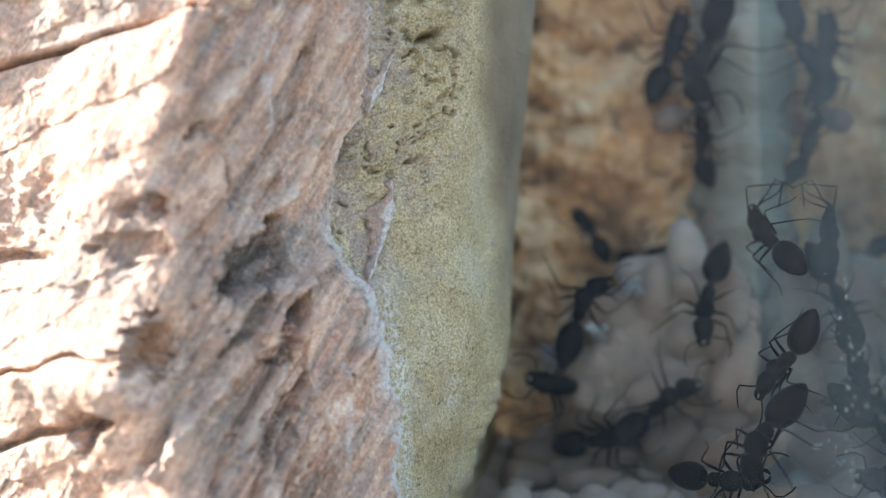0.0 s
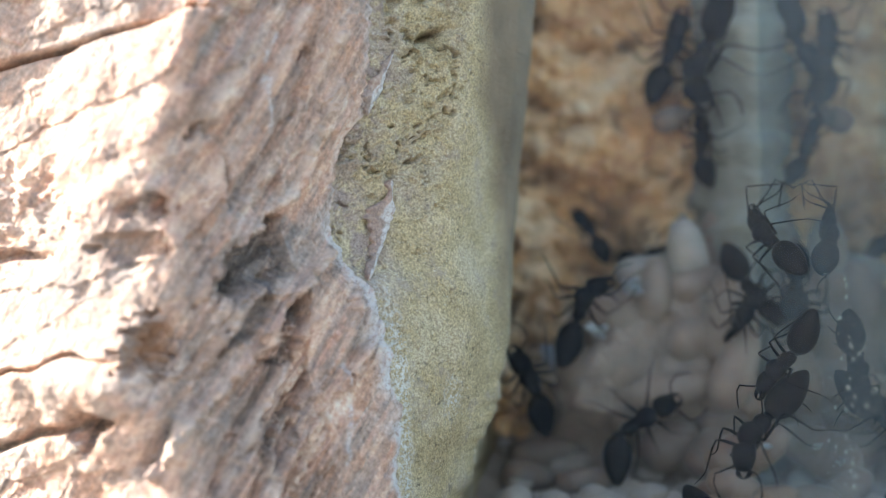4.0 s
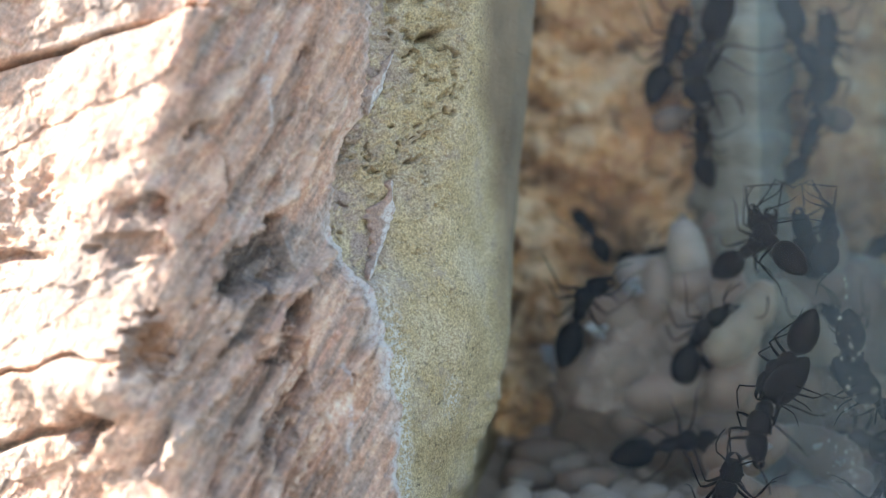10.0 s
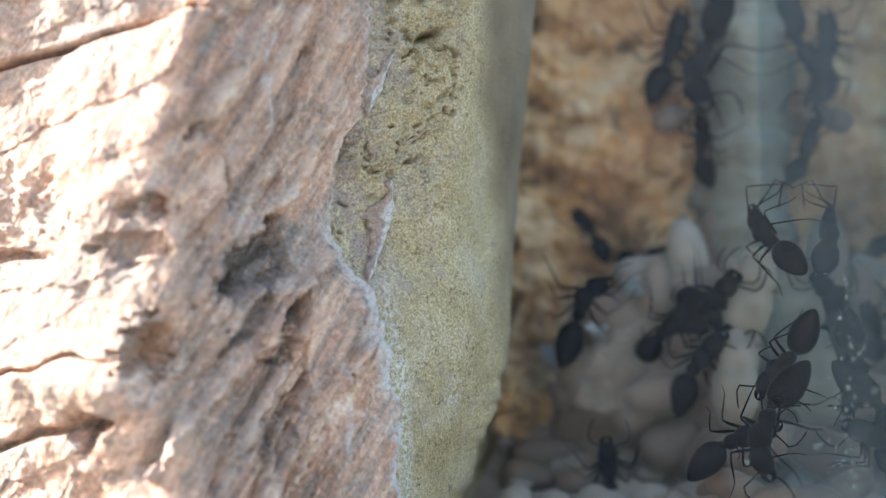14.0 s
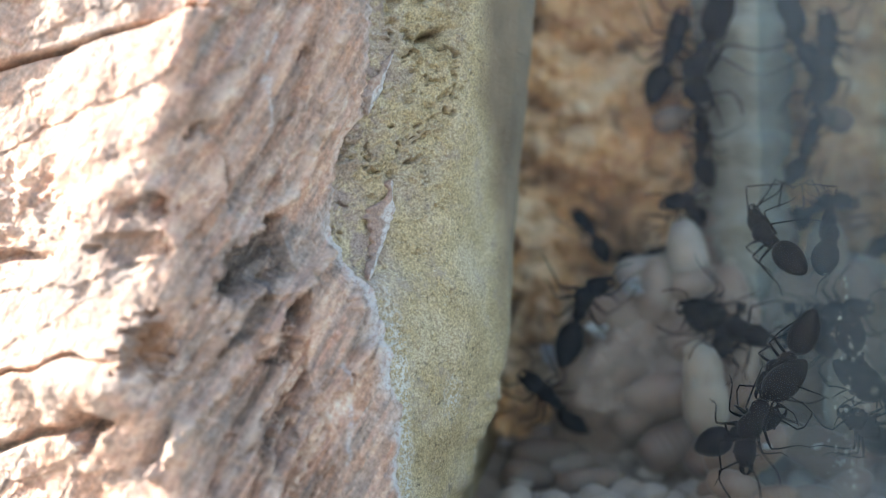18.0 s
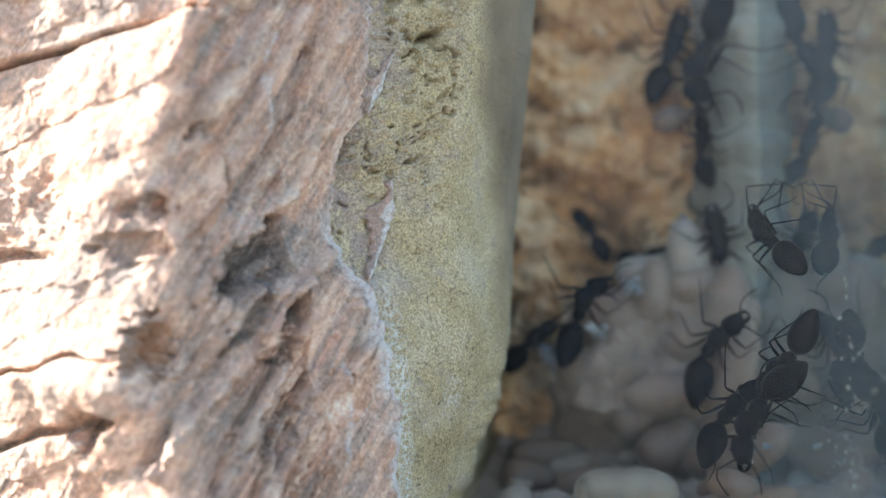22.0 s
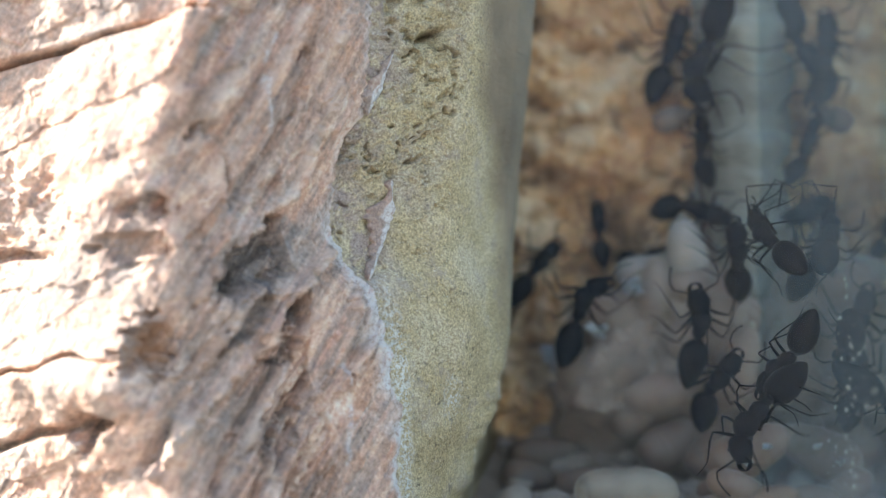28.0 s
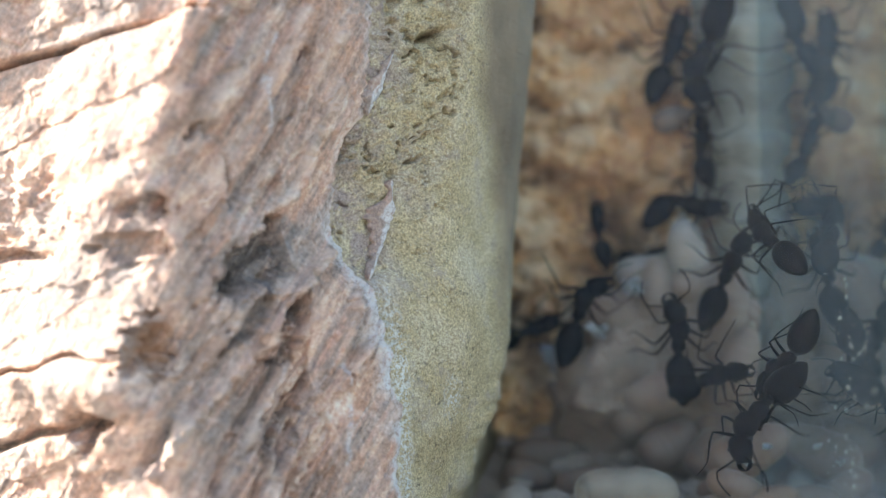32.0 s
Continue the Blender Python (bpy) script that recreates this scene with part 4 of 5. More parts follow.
def build_pupa(m, half, wide, label, skin):
    ob = thing("pupa", m, label, "pupa", "brood in the nest")
    part("body", grub_mesh("body", half, wide, 0.06, 5, 0.12, 0.015, 0.12), skin, ob)
    bm = bmesh.new()
    bmesh.ops.create_icosphere(bm, subdivisions=3, radius=wide * 0.62)
    for v in bm.verts:
        v.co.x *= 0.8
    cap = part("head", bm, skin, ob)
    cap.matrix_basis = at(half * 0.78, wide * 0.1, 0)
    for side in (-1, 1):
        pts = [(half * 0.6, wide * 0.5, side * wide * 0.5), (half * 0.2, wide * 0.55, side * wide * 0.72), (-half * 0.25, wide * 0.5, side * wide * 0.66)]
        part("folded_leg", tube(bmesh.new(), pts, [0.12, 0.13, 0.07], 6), skin, ob)
    return ob


def crumpled_mesh(size, seed):
    """A thin torn skin, folded over itself."""
    n = 22
    a, b = np.meshgrid(np.linspace(-1, 1, n), np.linspace(-1, 1, n), indexing="ij")
    x = size * (a + 0.35 * fbm(a * 1.5, b * 1.5, 3, seed))
    z = size * (0.7 * b + 0.4 * fbm(a * 1.7 + 5, b * 1.7, 3, seed + 5))
    y = size * 0.9 * fbm(a * 2.0, b * 2.0, 3, seed + 9)
    q = grid_quads(n, n)
    keep = np.hypot(a, b).ravel() + 0.25 * fbm(a * 3, b * 3, 2, seed + 13).ravel() < 0.95
    return mesh_of("skin", np.stack([x, y, z], -1), q[keep[q].all(1)])


# heaped grubs: place, half length, half width, heading, bend
HEAP = [
    (14.22, 80.00, 11.77, 2.06, 1.46, 95, 0.15), (11.95, 81.00, 10.76, 1.85, 1.01, 10, 0.3), (10.78, 81.00, 8.01, 3.69, 2.08, 20, 0.25),
    (9.98, 80.00, 4.91, 3.48, 1.92, 5, 0.2), (14.13, 81.00, 8.51, 2.85, 2.08, 60, 0.2), (13.21, 78.50, 3.90, 3.09, 1.37, 12, 0.1),
    (15.71, 80.50, 6.03, 2.84, 1.67, 70, 0.3), (16.30, 79.00, 8.10, 3.11, 1.80, 84, 0.1), (16.60, 77.50, 5.24, 2.59, 1.45, 70, 0.1),
    (16.50, 82.00, 12.03, 3.06, 1.53, 85, 0.1), (13.5, 80.6, 19.7, 1.2, 0.85, 20, 0.1)]
FILLING = [
    (12.4, 80.5, 6.3, 2.6, 1.7, 40, 0.2), (8.9, 81.5, 6.6, 2.4, 1.6, 70, 0.2), (12.2, 79.8, 9.3, 2.3, 1.5, 75, 0.2), (14.9, 79.6, 7.2, 2.5, 1.6, 30, 0.2),
    (11.4, 79.6, 3.2, 2.4, 1.4, 60, 0.2), (8.2, 80.2, 2.9, 2.2, 1.3, 150, 0.2), (14.6, 79.5, 10.0, 1.8, 1.2, 20, 0.2), (15.8, 79.0, 3.8, 2.0, 1.4, 110, 0.2)]
SCATTERED = [
    (16.40, 73.50, 1.14, 2.52, 1.50, 25, 0.2), (15.6, 72.00, -0.60, 1.80, 0.96, -20, 0.3), (17.2, 71.00, -0.9, 1.3, 0.75, 12, 0.1),
    (6.32, 82.00, -0.20, 2.55, 1.22, 5, 0.1), (13.13, 79.00, 0.74, 2.03, 1.57, 30, 0.2), (8.28, 78.00, -1.22, 1.94, 1.03, 10, 0.2),
    (5.01, 80.00, -1.36, 1.66, 1.06, -10, 0.2), (15.06, 78.00, 0.40, 1.62, 1.29, 60, 0.3), (12.95, 82.00, 1.67, 2.38, 1.16, 0, 0.2),
    (16.3, 79.00, 2.21, 1.96, 1.31, 40, 0.2), (15.11, 75.00, -1.21, 1.24, 0.93, 20, 0.3)]


def build_brood():
    for k, row in enumerate(HEAP):
        build_larva(*row, "plump white larva standing up from the brood" if k in (0, 1, 10) else "plump pale grey larva heaped with the brood", PALE if k in (0, 1) else LARVA if k == 10 else LARVA_LIT)
    for row in FILLING:
        build_larva(*row, "plump pale grey larva heaped with the brood", LARVA_LIT)
    # tiny eggs and larvae packed between the large ones
    n, m = 150, 150
    x, v = np.meshgrid(np.linspace(5.8, 18.2, n), np.linspace(0, 1, m), indexing="ij")
    top = along(x, [(5.8, -1.5), (7.0, 3.0), (8.5, 6.3), (10.0, 8.3), (12.0, 9.6), (14.0, 10.4), (16.0, 10.6), (18.2, 9.5)]) + 0.4 * fbm(x * 0.8, x * 0, 3, 141)
    z = GROUND - 0.2 + np.clip(v / 0.85, 0, 1) * (top - GROUND)
    egg, rim = plates(x * 1.3 + 0.3 * fbm(x, z, 2, 143), z * 1.5 + 0.3 * fbm(x, z, 2, 145), 147)
    y = 77.5 + 1.0 * np.clip(v / 0.85, 0, 1) + 5.0 * np.clip((v - 0.78) / 0.22, 0, 1) ** 1.5 + 4.5 * np.clip((2.8 - z) / 3.0, 0, 1) + 0.7 * fbm(x * 0.33, z * 0.33, 3, 149) - 0.12 * egg - 0.12 * np.clip(rim / 0.25, 0, 1)
    me = mesh_of("brood_mass", np.stack([x, y, z], -1), grid_quads(n, m)[:, ::-1])
    me.materials.append(MASS)
    tagged(new("brood_mass", me), "packed mass of tiny pale eggs and larvae", "brood", kind="stuff")
    for k, row in enumerate(SCATTERED):
        build_larva(*row, "small pale larva lying on the nest floor")
    for x, y, z, size, seed in ((10.56, 77.2, 9.8, 0.75, 3), (8.74, 77.2, 7.4, 0.7, 7), (6.5, 80.0, 5.6, 1.0, 12), (17.0, 71.5, 1.6, 0.28, 15), (15.9, 71.0, 0.9, 0.25, 19)):
        me = crumpled_mesh(size, seed)
        me.materials.append(EGG)
        ob = new("shed_skin", me)
        ob.matrix_world = at(x, y, z)
        tagged(ob, "crumpled white shed skin among the brood", "shed skin", "shed skins")


def pebble_mesh(seed):
    bm = bmesh.new()
    bmesh.ops.create_icosphere(bm, subdivisions=3, radius=1.0)
    for v in bm.verts:
        v.co += 0.28 * noise.noise_vector(v.co * 1.1 + Vector((seed * 3.7, seed, 0)))
        v.co.z *= 0.72
    return bm_mesh("pebble", bm)


def build_floor():
    """Soil banked against the rear wall, grit and pebbles in the chamber."""
    n, m = 130, 90
    x, y = np.meshgrid(np.linspace(-3, 18.2, n), np.linspace(62, 88, m), indexing="ij")
    bank = np.clip((y - 78) / 9, 0, 1) ** 1.5
    z = GROUND + 0.25 + 4.4 * bank + 0.45 * fbm(x * 0.5, y * 0.5, 5, 131) * (0.4 + bank)
    z = np.where((y < 63) | (x > 18.1), GROUND - 0.1, z)
    me = mesh_of("soil_bank", np.stack([x, y, z], -1), grid_quads(n, m))
    me.materials.append(GRIT)
    tagged(new("soil_bank", me), "loose brown soil banked inside the chamber", "soil", kind="stuff")
    shapes = [pebble_mesh(k) for k in range(5)]
    for me in shapes:
        me.materials.append(STONE)
    rng = random.Random(5)
    for k in range(90):
        px, py = rng.uniform(3.5, 17.2), rng.uniform(70, 84)
        r = rng.choice((0.35, 0.45, 0.6, 0.8, 1.0)) * MM
        f = max(0, min(1, (py - 78) / 9)) ** 1.5
        ob = new("pebble", shapes[k % 5])
        ob.matrix_world = at(px, py, GROUND + 0.35 + 4.4 * f + r / MM * 0.35, 0, 0, rng.uniform(0, 360)) @ Matrix.Scale(r / MM, 4)
        tagged(ob, "small rounded tan pebble on the nest floor", "pebble", "pebbles on the floor")


def build_dust():
    """Specks and dried runs on the glass."""
    rng = random.Random(9)
    verts, quads = [], []
    for k in range(90):
        y, z = rng.gauss(61.3, 1.9), rng.uniform(1.0, 11.5)
        w = rng.choice((0.008, 0.012, 0.018, 0.03))
        h = rng.choice((0.008, 0.012, 0.02, 0.03, 0.10))
        a = rng.uniform(-0.3, 0.3) * h
        c = len(verts)
        x = GLASS_X - 0.02
        ring = [(x, y - w, z - h), (x, y + w, z - h), (x, y + w + a * 0.3, z + h), (x, y - w + a * 0.3, z + h)]
        verts += ring + [(p[0] - 0.02, p[1], p[2]) for p in ring]
        quads += [(c + 4, c + 7, c + 6, c + 5), (c, c + 1, c + 5, c + 4), (c + 1, c + 2, c + 6, c + 5), (c + 2, c + 3, c + 7, c + 6), (c + 3, c, c + 4, c + 7)]
    me = mesh_of("dust", verts, quads, False)
    me.materials.append(DUST)
    tagged(new("dust", me), "pale dust specks and dried runs on the glass", "dust", kind="stuff")


build_floor()
build_brood()
build_dust()

STILL = upright(16.70, 70.40, 12.63, 114, -62, -60)
TURNED = (STILL.to_3x3() @ at(0, 0, 0, 0, -14, -36).to_3x3()).inverted()
LONG = {side: antenna_mesh([TURNED @ Vector(p) / 0.85 for p in way]) for side, way in (
    (1, [(0, 0, 0), (-0.1, -0.1, 0.9), (-0.2, -0.2, 1.75), (0.9, -0.3, 1.85), (1.9, -0.3, 1.9), (1.7, -0.2, 0.4)]),
    (-1, [(0, 0, 0), (0.7, -0.1, 0.9), (1.3, -0.3, 1.9), (2.2, -0.2, 1.5), (3.1, 0.1, 0.9)]))}
for me in LONG.values():
    me.materials.append(CHITIN)
# ants that keep their place
build_ant(upright(16.70, 70.40, 12.63, 114, -62, -60), "small black ant with long feelers held against the glass", (-36, -14), (-5, -8), LONG, size=0.88)
build_ant(upright(16.48, 66.40, 6.37, -119, -50, 60), "black ant half hidden behind another by the glass", (31, -20), (22, 4), size=0.88)
build_ant(upright(7.78, 76.60, 8.85, 78, 35, 0), "black ant bent over the pale brood", (-69, 14), (-4, 20), size=1.00)
build_ant(upright(14.97, 79.60, 22.99, -120, 21, 50), "large black ant climbing head down by the sealant", (46, 45), (-6, 25), size=1.25)
build_ant(upright(13.63, 81.50, 23.85, 77, 50, 0), "black ant clinging to the rock beside the sealant", (1, 37), (-2, 6), size=1.05)
build_ant(upright(15.17, 80.00, 18.11, 86, 41, -40), "small black ant resting on the pale sealant", (31, -5), (24, -17), size=0.82)
# added ant that stands in for a dark gap behind the brood
build_ant(upright(12.57, 83.50, 11.56, 13, 50, 0), "dark ant added in place of a dark gap behind the brood", (0, 15), (0, -10), size=0.80)
# ants that move
CLIMBING = "black ant climbing over the brood heap"
BUSY_ANT = build_ant(at(0, 75, 5), "black ant running up and down beside the glass", size=0.95)
NURSE_ANT = build_ant(at(0, 75, 5), CLIMBING, size=0.92)
HEAP_ANT = build_ant(at(0, 75, 5), "large black ant working on the brood heap", size=1.0)
CARRIER_ANT = build_ant(at(0, 75, 5), "black ant that drags a cream pupa", size=1.0)
FLOOR_ANT = build_ant(at(0, 75, 5), "black ant searching the nest floor", size=0.92)
ROCK_ANT = build_ant(at(0, 75, 5), "black ant wandering over the orange rock", size=0.9)
HIDDEN_ANT = build_ant(at(0, 75, 5), "black ant that comes out from under the brood", size=0.9)
GLASS_ANT = build_ant(at(0, 75, 5), "shiny black ant feeding head down by the glass", size=1.0)
BLUE_ANT = build_ant(at(0, 75, 5), "dark ant with a bluish sheen on the rock", size=0.75)
for child in BLUE_ANT.children:
    if child.name.startswith("gaster"):
        child.data = child.data.copy()
        child.data.materials[0] = SHEEN
CARRIED_PUPA = build_pupa(at(10, 78, 5), 2.75, 1.45, "cream pupa carried over the heap by ants", PUPA)
DROPPED_PUPA = build_pupa(at(10, 78, 2), 2.75, 1.35, "pale pupa pulled down to the nest floor", DROPPED_SKIN)


def crawl(ant, rows):
    """Rows: seconds, x, y, z, heading, lift, turn and nod of the head, turn and nod of the abdomen."""
    lean = 70 if ant is GLASS_ANT else 0
    walk(ant, [(r[0], upright(*r[1:6], lean)) for r in rows])
    for child in ant.children:
        kind = child.name.split(".")[0]
        if kind == "head":
            walk(child, [(r[0], head_pose(r[6], r[7])) for r in rows])
        elif kind == "gaster":
            walk(child, [(r[0], tail_pose(r[8], r[9])) for r in rows])
        elif kind == "leg":
            base = child.matrix_basis.copy()
            side = 1 if base.translation.y > 0 else -1
            pace = (round(base.translation.x / MM * 2) + (side > 0)) % 2
            steps_ = []
            for k in range(129):
                t = k * 0.25
                a = max((r for r in rows if r[0] <= t), key=lambda r: r[0])
                b = min((r for r in rows if r[0] > t), key=lambda r: r[0], default=a)
                gap = max(b[0] - a[0], 0.1)
                pace_mm = math.dist(a[1:4], b[1:4]) / gap + abs(a[4] - b[4]) / gap * 0.02
                swing = min(16.0, 7.0 * pace_mm) * (1 if (k + pace) % 2 else -1)
                steps_.append((t, base @ pose(0, 0, 0, 0, 0, swing)))
            walk(child, steps_)


def shift(ob, rows):
    """Rows: seconds, x, y, z, heading."""
    walk(ob, [(t, upright(x, y, z, a)) for t, x, y, z, a in rows])


def motions():
    crawl(BUSY_ANT, [
        (0, 14.59, 75.5, 9.13, -109, 24, 27, 22, -6, -1), (1, 15.49, 75.5, 10.34, -97, 39, 31, 35, -9, 2),
        (2, 16.8, 75.5, 9.72, -79, 50, -17, 45, 1, 18), (3, 17.15, 75.5, 9.71, -58, 50, 41, 20, -14, 14),
        (5.5, 17.06, 75.5, 9.45, -75, 47, 3, 45, 4, -2), (5.62, 17.15, 75.25, 9.98, -18, 48, 11, 38, -28, -22),
        (5.75, 17.24, 75, 10.51, 39, 50, 20, 30, -60, -43), (6, 16.51, 74, 11.93, 103, 33, -38, 27, 13, 3),
        (7, 16.51, 74, 13.76, 116, 46, 6, 37, -10, 9), (8, 16.38, 74, 11.89, 126, 28, -29, 25, -14, 4),
        (9, 17.07, 74, 12.23, 72, 50, 11, 30, 1, -11), (10, 16.78, 74, 12.15, 51, 50, 29, 33, -1, -6),
        (11, 15.17, 76.3, 9.22, 39, 50, 26, 29, -14, -17), (12, 15.08, 76.3, 6.76, 37, 50, 15, 17, -28, -18),
        (13, 14.54, 76.3, 5.85, -22, 50, -14, 18, 4, -12), (14, 15.08, 76.3, 8.23, -48, 50, -12, 18, 2, -7),
        (14.25, 15.16, 76.3, 8.24, -7, 50, 1, 29, -1, -6), (14.5, 15.23, 76.3, 8.24, 35, 50, 14, 41, -4, -6),
        (15.17, 15.49, 76.3, 8.01, -22, 50, 9, 36, 3, -4), (15.83, 15.75, 76.3, 7.77, -79, 50, 4, 30, 10, -2),
        (16.5, 16.01, 76.3, 7.54, -136, 50, -1, 25, 16, 0), (17, 15.88, 76.3, 7.57, -136, 50, -8, 30, 34, 1),
        (18, 16.06, 76.3, 7.57, -127, 50, 0, 19, 9, -3), (18.5, 17.07, 79.65, 6.81, -185, 50, -3, 12, -1, 6),
        (19, 18.08, 83, 6.05, -243, 50, -6, 5, -12, 15), (25.5, 18.08, 83, 6.05, -243, 50, -6, 5, -12, 15),
        (27.5, 15.87, 74.5, 11.68, -243, 50, -18, 30, 4, -3), (28, 16.1, 74.5, 11.61, -255, 50, -2, 26, 2, 7),
        (29, 15.54, 74.5, 11.87, -302, 46, -2, 24, 19, 12), (30, 15.89, 74.5, 11.39, -306, 50, 53, 21, 2, 14),
        (31, 15.4, 74.5, 11.41, -276, 50, -20, 29, -19, 4), (32, 15.62, 74.5, 10.92, -286, 32, -19, 22, -4, 20),
    ])
    crawl(NURSE_ANT, [
        (0, 12.24, 76, 3.42, 46, 6, -35, 5, -10, -23), (1, 13.81, 76, 5.93, 64, 29, -38, 23, 10, 29), (2, 15.46, 76, 7.72, 67, 50, -13, 38, 16, 45),
        (3, 16.66, 76, 8.11, 58, 50, -7, 36, 18, 15), (5.5, 16.31, 76, 8.09, 104, 50, -42, 42, 9, -6), (6, 15.77, 76, 8.6, 74, 50, -20, 45, 28, -6),
        (7, 16.19, 76, 8.43, 58, 46, -4, 45, 33, -12), (8, 16.36, 76, 7.53, 69, 50, 1, 45, 0, 4), (9, 16.5, 76.3, 7.6, 73, 49, -6, 45, 2, 10),
        (10, 15.86, 76.3, 6.86, 72, 50, 0, 29, 3, -9), (11, 15.4, 76.3, 6.51, 54, 50, -7, 26, 9, 13),
        (12, 16.27, 76.3, 7.36, 56, 43, -41, 35, 21, 23), (13, 13.73, 76.3, 5.77, 135, 50, -7, 20, 8, -11),
        (14, 15.1, 76, 8.86, 62, 50, 2, 39, -7, -7), (14.5, 15.16, 76, 10.28, 16, 50, 1, 34, 3, -11),
        (15.5, 15.33, 77, 11.22, 59, 25, -11, 17, -21, -23), (16.5, 15.49, 78, 12.16, 102, 0, -23, 0, -45, -35),
        (17, 14.62, 79, 14.19, 121, 50, 61, 9, -8, 3), (18, 14.48, 80, 14.54, 142, 50, 57, 14, -7, -19),
        (18.5, 14.95, 80.75, 14.37, 91, 50, 31, 8, -5, -21), (19, 15.42, 81.5, 14.21, 39, 50, 4, 2, -4, -24),
        (19.5, 15.56, 83.5, 11.99, 83, 50, -3, 31, 3, 5), (20, 15.75, 85, 6.36, 85, 50, -1, 31, 2, 7), (32, 15.75, 85, 6.36, 85, 50, -1, 31, 2, 7),
    ])
    crawl(HEAP_ANT, [
        (0, 8.87, 77, 1.22, 21, 50, -11, 44, 0, 0), (1, 9.27, 76.3, 1.02, 10, 50, -6, 45, 5, 12), (2, 9.6, 76.3, 1.13, 5, 50, -11, 45, 5, 9),
        (3, 10.92, 76, 2.36, 30, 17, -5, 17, 55, 10), (5.5, 10.77, 76, 2.3, 36, 0, -28, -12, 51, -22), (6, 11.77, 76, 2.58, 39, 36, -45, 27, 8, 16),
        (7, 12.5, 75.5, 3.33, 44, 0, -29, 0, 21, -23), (8, 12.54, 75.5, 3.43, 42, 0, -23, 0, 13, -27), (9, 12.69, 75.5, 2.63, 36, 0, -28, 0, 6, -25),
        (10, 12.99, 75.5, 1.27, 14, 0, -33, -16, 8, -32), (11, 12.61, 75.5, 2.56, 60, 6, 1, 0, 13, -16),
        (12, 13.92, 75.5, 3.75, 56, 50, -4, 37, 18, 11), (13, 14.36, 75.5, 4.38, 46, 50, -11, 23, 26, -9),
        (14, 14.1, 75.5, 5.66, 68, 50, -20, 25, 12, 23), (14.5, 14.13, 75.5, 5.98, 72, 50, -21, 27, 29, 40),
        (15.5, 14.93, 75.5, 7.2, 27, 50, -20, 5, 17, -16), (16.5, 15.86, 76, 8.33, -20, 50, 2, 38, 2, -15),
        (17, 16.14, 76, 8.08, -21, 50, -9, 31, 11, -16), (18, 15.99, 76, 7.7, -18, 50, -7, 33, 6, -13),
        (19, 16.59, 75.5, 7.89, 33, 50, -59, 14, 21, -14), (20, 16.58, 75.5, 8.25, 37, 42, -21, 40, 33, 5),
        (21, 16.45, 75.5, 8.15, 24, 50, -34, 43, 17, -1), (22, 14.88, 75, 6.78, 63, 42, -32, 27, 23, 40),
        (23, 14.73, 74.5, 7.57, 64, 46, -26, 18, 26, 43), (24, 14.02, 74.5, 7.66, 98, 50, 6, 42, 0, 45),
        (25, 13.97, 74.5, 7.74, 89, 49, 10, 45, 3, 45), (25.5, 14.52, 74.5, 7.66, 81, 50, 12, 45, 7, 45),
        (27.5, 14.28, 74.5, 7.52, 76, 50, 33, 45, 15, 45), (28, 14.04, 74.5, 7.83, 97, 50, 11, 45, -26, 45),
        (29, 14.21, 74.5, 7.7, 85, 50, -10, 29, -4, 45), (30, 14.33, 74.5, 7.84, 74, 47, -6, 25, 12, 45),
        (31, 14.18, 74.5, 7.74, 82, 50, 6, 45, -1, 45), (32, 12.88, 74.5, 7.19, 96, 37, 22, 25, 2, 37),
    ])
